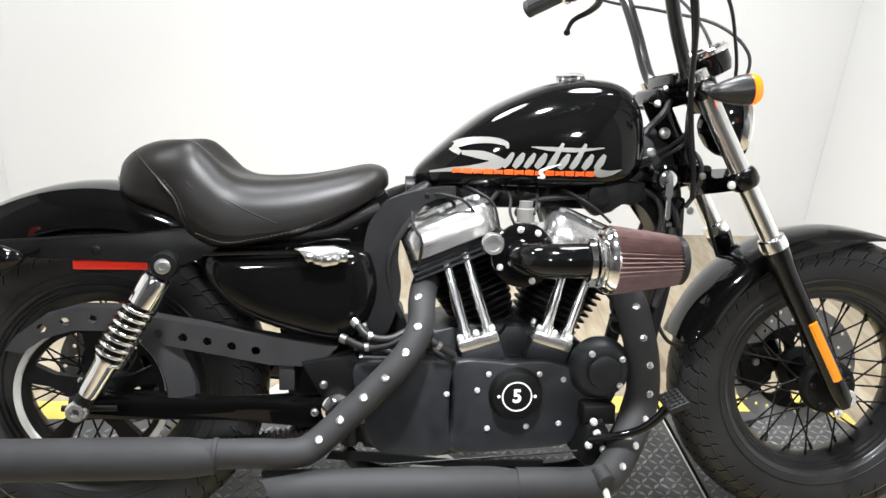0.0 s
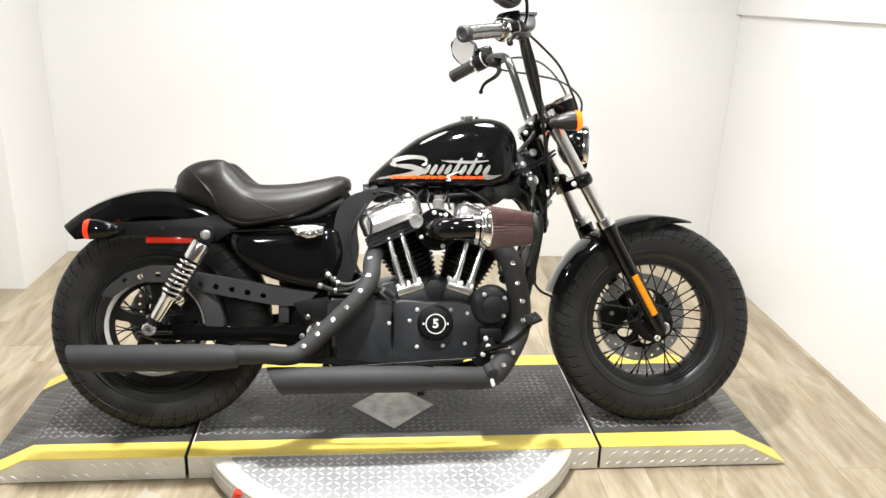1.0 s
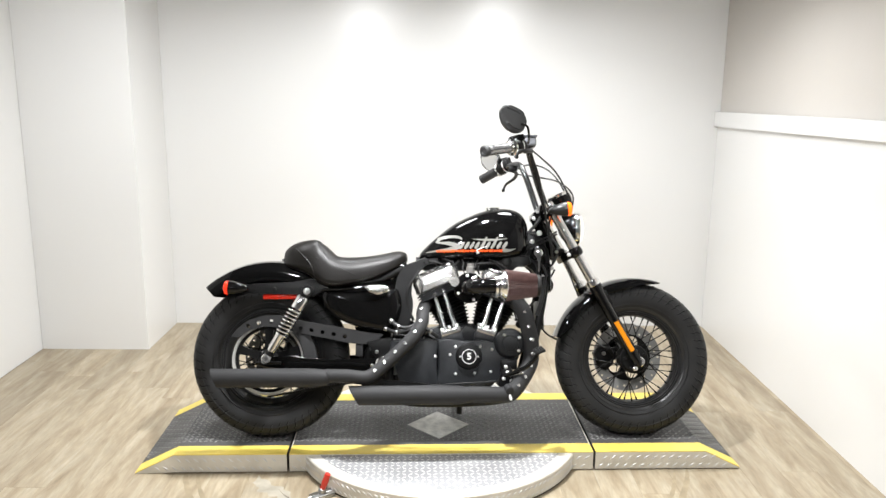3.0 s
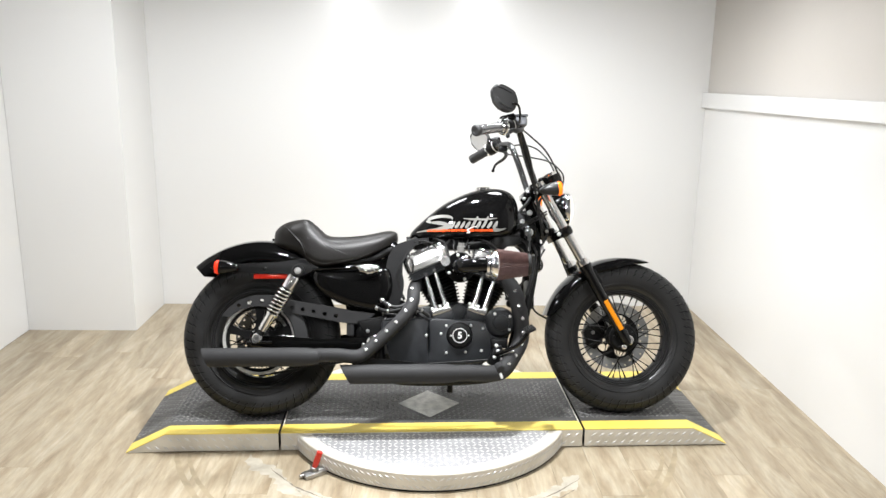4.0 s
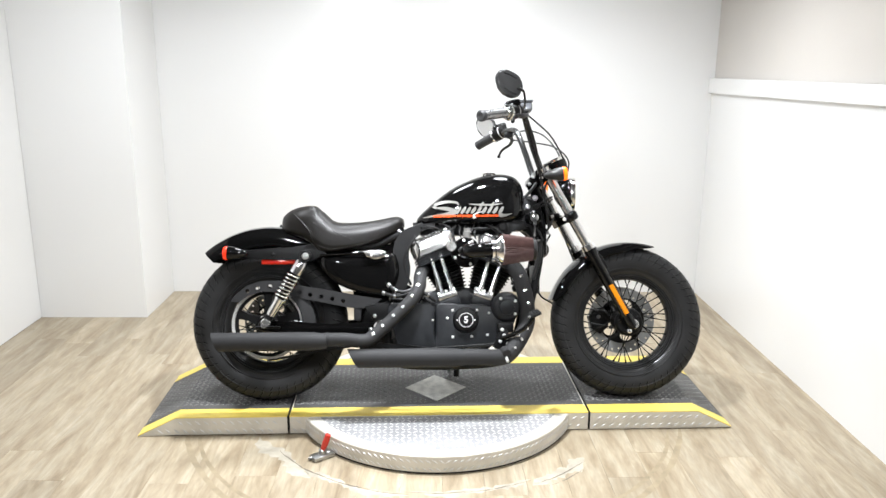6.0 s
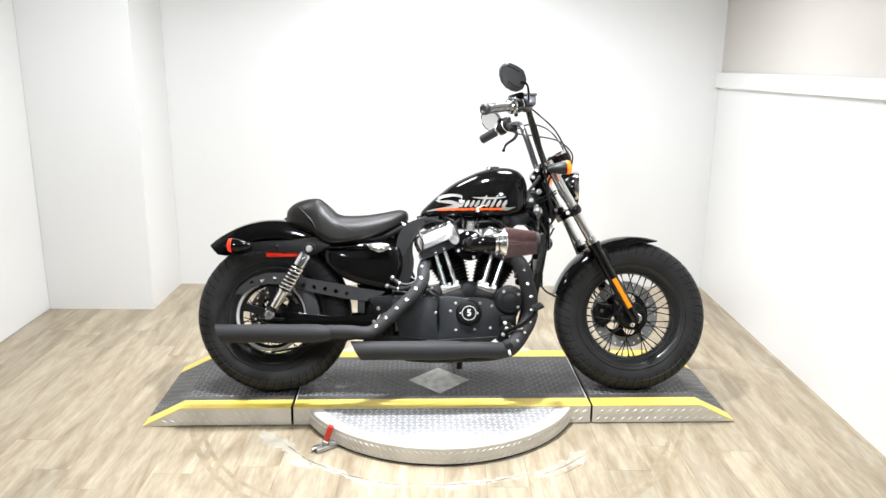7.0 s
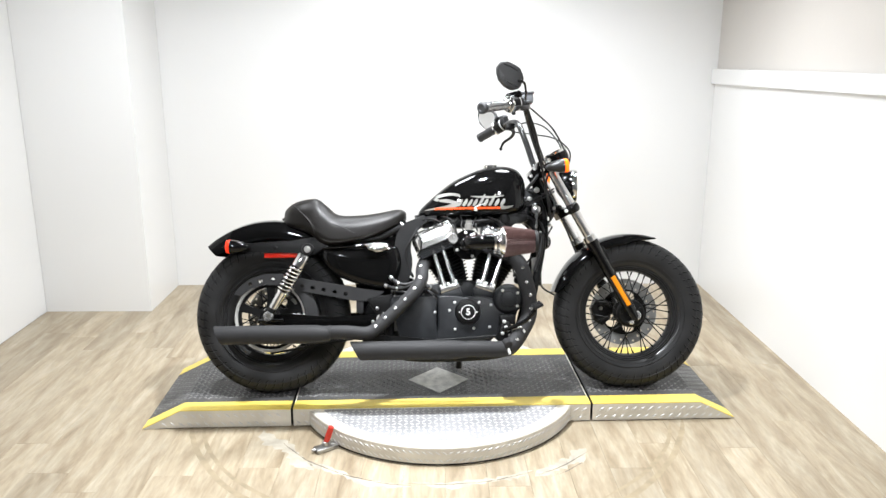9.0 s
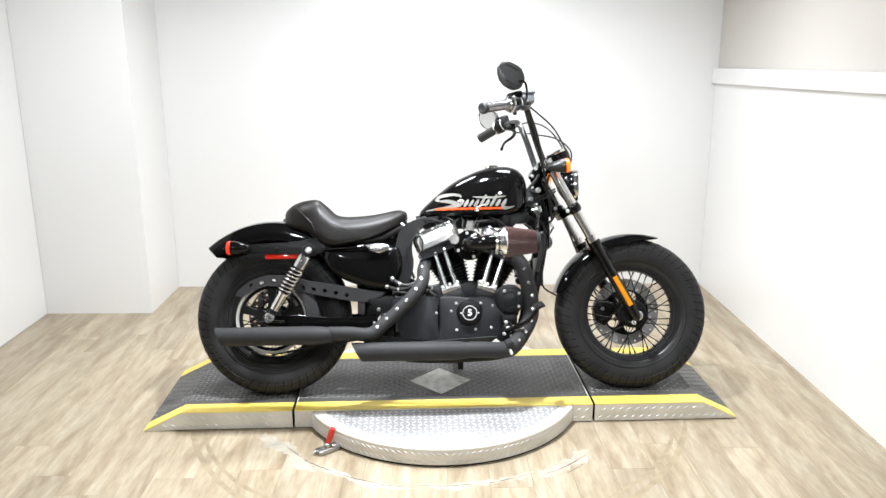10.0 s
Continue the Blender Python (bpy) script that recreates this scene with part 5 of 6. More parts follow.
for at, ax in (((-0.50, -0.27, 0.268), (1, 0, 0)), ((0.055, -0.262, 0.194), (1, 0, 0))):
    part("pipe_joint", lathe([(-0.004, 0.0270), (-0.003, 0.0285), (0.004, 0.0285), (0.005, 0.0268)], at, ax, 32), EXHAUST, header)
part("sensor_boss", lathe([(0, 0.017), (0.030, 0.017), (0.033, 0.013), (0.033, 0.006)], (0.196, -0.262, 0.222), (0.25, -0.75, -0.35), 20), EXHAUST, front_header, "matt black sensor boss")
part("sensor_tip", lathe([(0.030, 0.006), (0.055, 0.006), (0.058, 0.004)], (0.196, -0.262, 0.222), (0.2, -0.6, -0.8), 14), ZINC, front_header, "bright sensor tip")
part("exhaust_bracket", prism([(-0.30, 0.25), (-0.22, 0.245), (-0.05, 0.225), (0.10, 0.225), (0.10, 0.215), (-0.05, 0.213), (-0.23, 0.228), (-0.31, 0.235)], -0.222, -0.215), SATIN_BLACK, bike, "black exhaust bracket")
part("linkage_rod", rod((-0.20, -0.222, 0.222), (0.165, -0.222, 0.243), 0.0022), HOSE, bike, "thin black brake rod")

# pegs, brake pedal, stand
pedal = part("brake_pedal", tube([(0.19, -0.215, 0.262), (0.23, -0.245, 0.280), (0.270, -0.265, 0.300), (0.298, -0.28, 0.330), (0.315, -0.285, 0.358)], 0.0085, 12), GLOSS_BLACK, bike, "black forward brake pedal")
bm = box(-0.020, -0.027, -0.006, 0.020, 0.027, 0.006, 0.003)
m = pose(0.318, -0.295, 0.366, 12, -22, 0)
bm.transform(m)
pad = part("pedal_pad", bm, HOSE, pedal, "black rubber pedal pad")
for i in range(4):
    for j in range(5):
        bm = box(-0.017 + i * 0.009, -0.024 + j * 0.010, 0.006, -0.011 + i * 0.009, -0.018 + j * 0.010, 0.010, 0.001, 1)
        bm.transform(m)
        part("pad_stud", bm, HOSE, pad)
part("foot_peg", rod((0.205, -0.215, 0.262), (0.264, -0.240, 0.277), 0.0065, 16, bevel=0.002), POLISHED, bike, "bright folding foot peg")
part("peg_mount", prism([(0.165, 0.225), (0.185, 0.285), (0.215, 0.300), (0.232, 0.27), (0.215, 0.225), (0.19, 0.205)], -0.215, -0.13, 0.006), SATIN_BLACK, bike, "black peg mount")
for x, z in ((0.188, 0.252), (0.203, 0.276), (0.218, 0.243), (0.196, 0.298)):
    part("peg_bolt", bolt((x, -0.214, z), -Y, 0.0075, 0.010), ZINC, bike)
part("master_cylinder", box(0.18, -0.20, 0.285, 0.245, -0.15, 0.325, 0.006), SATIN_BLACK, bike, "black rear brake cylinder")
part("side_stand", tube([(0.06, 0.12, 0.16), (0.03, 0.20, 0.115), (0.0, 0.31, 0.114), (-0.01, 0.335, 0.114)], 0.011, 12), SATIN_BLACK, bike, "black side stand")
part("stand_foot", box(-0.04, 0.30, 0.104, 0.02, 0.36, 0.114, 0.003), SATIN_BLACK, bike)
part("frame_foot", rod((0.024, -0.02, 0.145), (0.022, -0.02, 0.090), 0.012), SATIN_BLACK, bike, "black lug under the frame")

# hoses behind the engine
for pts in (((-0.245, -0.13, 0.468), (-0.225, -0.14, 0.440), (-0.18, -0.14, 0.432), (-0.12, -0.13, 0.43)), ((-0.26, -0.13, 0.424), (-0.20, -0.14, 0.418), (-0.14, -0.14, 0.398)), ((-0.25, -0.13, 0.400), (-0.19, -0.14, 0.405), (-0.15, -0.14, 0.430)), ((-0.12, -0.14, 0.432), (-0.09, -0.15, 0.408), (-0.062, -0.15, 0.385)), ((-0.13, -0.13, 0.408), (-0.10, -0.14, 0.398), (-0.075, -0.14, 0.380))):
    part("oil_hose", tube(pts, 0.0075, 10), HOSE, bike, "black oil hose")
    part("hose_clip", lathe([(0, 0.0085), (0.007, 0.0085)], pts[0], Vector(pts[1]) - Vector(pts[0]), 14), STEEL, bike)
sender = part("oil_sender", lathe([(0, 0.010), (0.012, 0.016), (0.035, 0.018), (0.048, 0.014), (0.05, 0.004)], (0.262, -0.10, 0.462), (0.25, -1, 0.1), 20), SATIN_BLACK, bike, "black sender with a plug")
for dx, dz in ((0.012, 0.018), (-0.01, 0.022), (0.016, -0.014)):
    part("sender_plug", box(0.262 + dx - 0.008, -0.15, 0.462 + dz - 0.006, 0.262 + dx + 0.008, -0.125, 0.462 + dz + 0.006, 0.002), HOSE, sender)
part("wire_loom", tube([(0.27, -0.13, 0.478), (0.285, -0.13, 0.50), (0.30, -0.12, 0.53), (0.33, -0.10, 0.56)], 0.004, 8), HOSE, bike)
part("wire_loom", tube([(0.255, -0.13, 0.482), (0.245, -0.13, 0.51), (0.255, -0.12, 0.545), (0.29, -0.10, 0.58)], 0.0035, 8), HOSE, bike)
part("starter_motor", rod((-0.19, -0.06, 0.445), (-0.19, 0.10, 0.445), 0.035, 24, bevel=0.005), SATIN_BLACK, bike, "black starter motor")
part("wire_loom", tube([(-0.11, -0.10, 0.725), (-0.15, -0.12, 0.68), (-0.195, -0.125, 0.60), (-0.19, -0.12, 0.53), (-0.17, -0.12, 0.48)], 0.006, 8), HOSE, bike)
part("wire_loom", tube([(0.19, -0.10, 0.72), (0.09, -0.11, 0.712), (0.05, -0.12, 0.69), (0.07, -0.13, 0.67)], 0.005, 8), HOSE, bike)
for pts in (((-0.10, -0.08, 0.725), (-0.07, -0.1, 0.70), (-0.085, -0.11, 0.683)), ((0.02, -0.09, 0.73), (0.0, -0.11, 0.71), (-0.03, -0.12, 0.692)), ((0.12, -0.08, 0.73), (0.095, -0.11, 0.70), (0.10, -0.12, 0.67))):
    part("spark_lead", tube(pts, 0.0042, 8), HOSE, bike)

# thin leads over the rocker boxes
for pts in (((-0.125, -0.095, 0.715), (-0.10, -0.135, 0.722), (-0.06, -0.14, 0.712), (-0.035, -0.13, 0.690)), ((-0.05, -0.08, 0.735), (-0.03, -0.13, 0.728), (0.0, -0.145, 0.705), (0.012, -0.15, 0.66)),
            ((0.03, -0.08, 0.735), (0.035, -0.13, 0.715), (0.03, -0.16, 0.69), (0.045, -0.17, 0.655)), ((0.10, -0.07, 0.735), (0.085, -0.14, 0.71), (0.075, -0.165, 0.69)),
            ((0.14, -0.08, 0.735), (0.165, -0.13, 0.722), (0.20, -0.14, 0.700), (0.235, -0.13, 0.672)), ((-0.155, -0.115, 0.70), (-0.150, -0.135, 0.66), (-0.135, -0.14, 0.63), (-0.140, -0.13, 0.58))):
    part("thin_lead", tube(pts, 0.0028, 8, 8), HOSE, bike, "thin black lead")
for x in (-0.10, -0.02, 0.06, 0.15):
    part("tank_clip", box(x, -0.062, 0.718, x + 0.016, -0.046, 0.742, 0.003), SATIN_BLACK, bike)

# front fork
FT, FB = Vector((0.387, 0, 0.965)), Vector((0.756, 0, 0.300))
fd = (FB - FT).normalized()
flen = (FB - FT).length
for s in (-1, 1):
    o = Y * s * 0.130
    leg = part("fork_tube", rod(FT + o, FT + o + fd * (flen * 0.62), 0.0198, 28), FORK_CHROME, bike, "chrome fork tube")
    slider = part("fork_slider", lathe([(flen * 0.50, 0.021), (flen * 0.505, 0.028), (flen * 0.525, 0.0285), (flen * 0.56, 0.0245), (flen * 0.60, 0.0228), (flen * 0.95, 0.0225), (flen * 0.985, 0.021), (flen * 1.01, 0.015)], FT + o, fd, 28), GLOSS_BLACK, bike, "black fork slider")
    part("fork_seal", lathe([(flen * 0.478, 0.021), (flen * 0.482, 0.027), (flen * 0.50, 0.0288), (flen * 0.512, 0.0288), (flen * 0.516, 0.026)], FT + o, fd, 28), CHROME, leg, "chrome fork seal cap")
    up = Vector((fd.z, 0, -fd.x)).normalized()
    refl = bmesh.new()
    rings_skin(refl, [[FT + o + fd * d + Y * s * (0.0218 + yy) + up * w for w, yy in ((-0.010, 0), (-0.006, 0.006), (0.006, 0.006), (0.010, 0))] for d in (flen * 0.735, flen * 0.745, flen * 0.905, flen * 0.915)])
    part("fork_reflector", refl, AMBER, slider, "amber reflector strip", smooth=False)
    part("axle_end", lathe([(0, 0.020), (0.010, 0.020), (0.013, 0.017), (0.013, 0.008), (0.007, 0.008)], FRONT_AXLE + Vector((0, s * 0.132, -0.006)), Y * s, 24), POLISHED, slider, "bright front axle end")
    part("pinch_bolt", bolt(FRONT_AXLE + Vector((-0.022, s * 0.145, -0.034)), Y * s, 0.010, 0.008), POLISHED, slider)
    # clamps
    for d, r in ((0.035, 0.027), (0.232, 0.029)):
        part("clamp_ring", lathe([(d - 0.020, r - 0.009), (d - 0.016, r - 0.003), (d - 0.008, r), (d + 0.008, r), (d + 0.016, r - 0.003), (d + 0.020, r - 0.009)], FT + o, fd, 28), GLOSS_BLACK, bike, "black triple clamp end")
        part("clamp_bolt", bolt(FT + o + fd * d + Vector((-0.03, s * 0.012, -0.012)), Vector((-0.3, s, 0)), 0.008, 0.010), ZINC, bike)
for d, back_off in ((0.035, 0.028), (0.232, 0.028)):
    c = FT + fd * d
    up = Vector((fd.z, 0, -fd.x)).normalized()
    if up.x > 0:
        up = -up
    rings = []
    for y, k in ((-0.133, 0.022), (-0.07, 0.034), (0, 0.042), (0.07, 0.034), (0.133, 0.022)):
        rings.append([c + Y * y + up * (k * f + back_off * (1 - abs(y) / 0.125)) * 1.0 + fd * g for f, g in ((-0.6, -0.016), (0.8, -0.016), (0.8, 0.016), (-0.6, 0.016))])
    part("triple_clamp", rings_skin(bmesh.new(), rings), GLOSS_BLACK, bike, "black triple clamp")
caliper = part("brake_caliper", prism([(0.615, 0.335), (0.64, 0.37), (0.675, 0.375), (0.705, 0.335), (0.70, 0.29), (0.665, 0.26), (0.63, 0.28)], 0.055, 0.115, 0.010, 3), SATIN_BLACK, bike, "black front brake caliper")
part("caliper_bolt", bolt((0.655, 0.055, 0.335), -Y, 0.009, 0.008), STEEL, caliper)
part("brake_line", tube([(0.65, 0.09, 0.37), (0.60, 0.085, 0.47), (0.555, 0.08, 0.58), (0.49, 0.06, 0.73), (0.44, 0.03, 0.80)], 0.0042, 8), HOSE, bike, "black brake line")

# headlight
HL = Vector((0.462, -0.012, 0.868))
HD = Vector((1, -0.10, -0.02)).normalized()
lamp = part("headlight", lathe([(-0.012, 0.010), (-0.006, 0.026), (0.008, 0.046), (0.028, 0.061), (0.052, 0.068), (0.060, 0.069), (0.060, 0.064), (0.045, 0.060), (0.022, 0.045), (0.010, 0.02), (0.009, 0.001)], HL, HD, 48), GLOSS_BLACK, bike, "gloss black headlight with a chrome ring")
part("trim_ring", lathe([(0.054, 0.0685), (0.056, 0.072), (0.068, 0.0725), (0.076, 0.070), (0.078, 0.065), (0.074, 0.063)], HL, HD, 56, caps=False), CHROME, lamp, "chrome headlight ring")
part("headlight_lens", lathe([(0.070, 0.0655), (0.080, 0.060), (0.090, 0.040), (0.094, 0.02), (0.095, 0.001)], HL, HD, 40, caps=False), LENS_LIT, lamp, "lit domed headlight lens").visible_shadow = False
part("bulb", lathe([(0.012, 0.006), (0.035, 0.010), (0.045, 0.006), (0.047, 0.001)], HL, HD, 16), HEAD_BULB, lamp, "lit headlight bulb")
part("headlight_mount", prism([(0.43, 0.915), (0.50, 0.935), (0.53, 0.925), (0.50, 0.905), (0.45, 0.89)], -0.03, 0.03, 0.004), GLOSS_BLACK, lamp, "black headlight mount")
head_light = bpy.data.lights.new("headlight_beam", "SPOT")
head_light.energy, head_light.spot_size, head_light.spot_blend, head_light.shadow_soft_size, head_light.color = 150, radians(21), 0.8, 0.02, (1.0, 0.93, 0.82)
beam = new("headlight_beam", head_light)
beam.matrix_world = bike.matrix_world @ look(HL + HD * 0.10, HL + HD * 0.10 + Vector((2, 0.0, -0.06)))

# gauge
GC, GD = Vector((0.466, 0.0, 0.986)), Vector((-0.42, 0, 0.91)).normalized()
gauge = part("speedometer", lathe([(-0.022, 0.030), (-0.018, 0.044), (0.0, 0.050), (0.026, 0.050)], GC, GD, 40), GLOSS_BLACK, bike, "black round speedometer")
part("bezel", lathe([(0.024, 0.051), (0.028, 0.053), (0.034, 0.053), (0.037, 0.049), (0.034, 0.046)], GC, GD, 40, caps=False), CHROME, gauge, "chrome bezel")
part("gauge_glass", lathe([(0.033, 0.047), (0.0345, 0.03), (0.035, 0.001)], GC, GD, 40), GLASS_DARK, gauge, "dark gauge face")
part("gauge_bracket", prism([(0.39, 0.935), (0.43, 0.975), (0.47, 0.965), (0.45, 0.93)], -0.025, 0.025, 0.004), GLOSS_BLACK, gauge)

# front turn signals
for s in (-1, 1):
    at, d = Vector((0.372, s * 0.225, 0.920)), Vector((1, 0, 0.12)).normalized()
    sig = part("front_signal", lathe([(0, 0.004), (0.006, 0.011), (0.030, 0.020), (0.055, 0.0265), (0.076, 0.0285)], at, d, 32), SIGNAL_BLACK, bike, "black bullet turn signal with a lit amber lens")
    part("lens", lathe([(0.0762, 0.0285), (0.084, 0.0285), (0.092, 0.025), (0.096, 0.012), (0.097, 0.001)], at, d, 32), AMBER_LAMP, sig, "glowing amber lens")
    part("stem", rod(at + d * 0.035, Vector((0.405, s * 0.13, 0.925)), 0.009), CHROME, sig, "chrome stem")
    part("stem_joint", lathe([(0, 0.012), (0.012, 0.014), (0.024, 0.012)], Vector((0.402, s * 0.138, 0.935)), Vector((0, s, 0)), 20), CHROME, sig)

# handlebar
NEARBAR = [(0.385, -0.03, 0.950), (0.382, -0.085, 0.952), (0.373, -0.108, 0.975), (0.345, -0.12, 1.05), (0.319, -0.14, 1.13), (0.304, -0.165, 1.168), (0.282, -0.22, 1.180), (0.225, -0.345, 1.156), (0.089, -0.47, 1.112)]
FARBAR = [(0.385, 0.03, 0.950), (0.382, 0.085, 0.955), (0.372, 0.105, 0.985), (0.350, 0.115, 1.06), (0.328, 0.13, 1.13), (0.315, 0.16, 1.172), (0.297, 0.21, 1.190), (0.250, 0.30, 1.190), (0.158, 0.39, 1.148)]
bars = part("handlebar", tube(NEARBAR[:8][::-1] + FARBAR[:8], 0.0135, 18, 8), BAR_BLACK, bike, "tall black ape-hanger handlebar")
for s in (-1, 1):
    riser = part("riser", rod((0.388, s * 0.045, 0.915), (0.384, s * 0.045, 0.966), 0.021, 20, bevel=0.004), GLOSS_BLACK, bike, "black handlebar riser")
part("riser_clamp", box(0.362, -0.07, 0.938, 0.408, 0.07, 0.968, 0.008, 3), GLOSS_BLACK, bike, "black handlebar clamp")
for s, pts in ((-1, NEARBAR), (1, FARBAR)):
    a, b = Vector(pts[-2]), Vector(pts[-1])
    d = (b - a).normalized()
    L = (b - a).length
    prof = [(L * 0.10, 0.0185), (L * 0.11, 0.0245), (L * 0.15, 0.0245), (L * 0.17, 0.020)]
    prof += [(L * 0.2, 0.0195), (L * 0.90, 0.0198), (L * 0.905, 0.012)]
    grip = part("grip", lathe(prof, a, d, 24), GREY_GRIP if s > 0 else GRIP_METAL, bike, "black rubber grip" if s > 0 else "grey metal throttle grip with black inlays")
    for i in range(6):
        u, w = across(d)
        ang = 2 * math.pi * i / 6
        n = u * math.cos(ang) + w * math.sin(ang)
        part("grip_rib", rod(a + d * (L * 0.24) + n * 0.0185, a + d * (L * 0.9) + n * 0.0185, 0.0028, 6), GREY_GRIP, grip)
    part("grip_end", lathe([(L * 0.90, 0.0205), (L * 0.915, 0.0218), (L * 0.99, 0.0218), (L * 1.01, 0.0175), (L * 1.01, 0.011), (L * 1.0, 0.010), (L * 1.0, 0.002)], a, d, 24), GREY_GRIP, grip, "ribbed black end cap")
    part("grip_ring", lathe([(L * 0.17, 0.0205), (L * 0.18, 0.0222), (L * 0.205, 0.0222), (L * 0.215, 0.0205)], a, d, 24), CHROME, grip, "chrome ring")
    # switch housing and clamp
    house = part("switch_housing", lathe([(-0.046, 0.018), (-0.042, 0.027), (-0.010, 0.031), (0.012, 0.031), (0.020, 0.027), (0.022, 0.020)], a, d, 20), SATIN_BLACK, bike, "black switch housing")
    part("switch", box(-0.006, -0.005, -0.005, 0.006, 0.005, 0.005, 0.002), GREY_GRIP, house).matrix_basis = Matrix.Translation(a + Vector((-0.012, 0, -0.030)))
    part("housing_cap", box(-0.020, -0.016, -0.010, 0.020, 0.016, 0.010, 0.006), SATIN_BLACK, house).matrix_basis = Matrix.Translation(a - d * 0.014 + Vector((0, 0, 0.028)))
    hump = box(-0.036, -0.020, -0.014, 0.030, 0.020, 0.016, 0.012, 4)
    hump.transform(Matrix.Translation(a - d * 0.004 + Vector((0.004, 0, 0.030))) @ Matrix.Rotation(radians(-16), 4, "Y"))
    part("housing_hump", hump, GLOSS_BLACK, house, "gloss black rounded top")
    part("housing_ring", lathe([(0.020, 0.029), (0.022, 0.0315), (0.028, 0.0315), (0.030, 0.028)], a, d, 28, caps=False), CHROME, house, "chrome ring")
    part("housing_seam", lathe([(-0.020, 0.0302), (-0.019, 0.0312), (-0.017, 0.0312), (-0.016, 0.0304)], a, d, 24, caps=False), ZINC, house)
    part("housing_screw", bolt(a - d * 0.02 + Vector((0.0, 0, -0.028)), (0, 0, -1), 0.004, 0.004), ZINC, house)
    # lever
    pts = [(0.285, -0.225, 1.170), (0.292, -0.30, 1.152), (0.262, -0.40, 1.130), (0.225, -0.455, 1.118), (0.212, -0.465, 1.098)] if s < 0 else [(0.292, 0.235, 1.172), (0.312, 0.290, 1.158), (0.306, 0.340, 1.144), (0.276, 0.385, 1.126), (0.262, 0.392, 1.100)]
    lever = part("brake_lever" if s < 0 else "clutch_lever", tube(pts, 0.006, 10, radii=[0.009, 0.009, 0.0075, 0.006, 0.005]), SATIN_BLACK, bike, "black lever with a ball end")
    part("lever_ball", lathe([(-0.008, 0.002), (-0.005, 0.007), (0, 0.0085), (0.005, 0.007), (0.008, 0.002)], Vector(pts[-1]) + Vector((0, 0, -0.004)), (0, 0, 1), 14), SATIN_BLACK, lever)
    part("lever_perch", box(-0.020, -0.018, -0.012, 0.020, 0.018, 0.012, 0.005), SATIN_BLACK, lever).matrix_basis = Matrix.Translation(Vector(pts[0]) + Vector((-0.004, 0, 0)))
    part("bar_clamp", lathe([(0, 0.019), (0.018, 0.019)], Vector(pts[0]) + Vector((-0.004, -0.009, 0.004)), (0, 1, 0), 20), SATIN_BLACK, lever)
reservoir = part("brake_reservoir", box(0.262, -0.285, 1.172, 0.318, -0.225, 1.210, 0.010, 3), RES_GREY, bike, "grey front brake reservoir")
part("reservoir_lid", box(0.259, -0.288, 1.210, 0.321, -0.222, 1.219, 0.004), RES_GREY, reservoir, "grey reservoir lid")
part("sight_glass", lathe([(0, 0.008), (0.003, 0.008)], (0.263, -0.255, 1.19), (-1, 0, 0), 16), GLASS_DARK, reservoir)

# mirror
MIR_CORNERS = [(0.154, 1.251), (0.157, 1.277), (0.168, 1.296), (0.191, 1.299), (0.229, 1.284), (0.251, 1.264), (0.255, 1.242), (0.245, 1.206), (0.220, 1.193), (0.195, 1.197), (0.168, 1.224)]
MIR = [(p.x, p.y) for p in smooth_path([Vector((x, z, 0)) for x, z in MIR_CORNERS[-1:] + MIR_CORNERS + MIR_CORNERS[:2]], 3)[3:3 + 3 * len(MIR_CORNERS)]]
for s in (-1, 1):
    place = pose(0.205, s * 0.42, 1.245, 0, 0, 14 if s < 0 else -38) @ Matrix.Translation((-0.205, 0, -1.245))
    bm = prism([(0.205 + (x - 0.205) * 1.06, z) for x, z in MIR], -0.012, 0.012, 0.010, 4)
    bm.transform(place)
    mirror = part("mirror", bm, SIGNAL_BLACK, bike, "black teardrop rear-view mirror")
    glass = prism([(0.205 + (x - 0.205) * 0.9, 1.245 + (z - 1.245) * 0.9) for x, z in MIR], -s * 0.0112, -s * 0.0124)
    glass.transform(place)
    part("mirror_glass", glass, MIRROR, mirror, "mirror glass")
    for rib in (((0.178, 1.288), (0.205, 1.280), (0.232, 1.268)), ((0.182, 1.228), (0.205, 1.214), (0.230, 1.206))):
        part("mirror_rib", tube([place @ Vector((x, s * 0.010, z)) for x, z in rib], 0.0042, 8), BAR_BLACK, mirror)
    part("stem", tube([(0.236, s * 0.428, 1.226), (0.252, s * 0.420, 1.226), (0.264, s * 0.410, 1.216), (0.274, s * 0.37, 1.190), (0.280, s * 0.31, 1.180)], 0.0048, 10), GLOSS_BLACK, mirror, "bent black mirror stem")

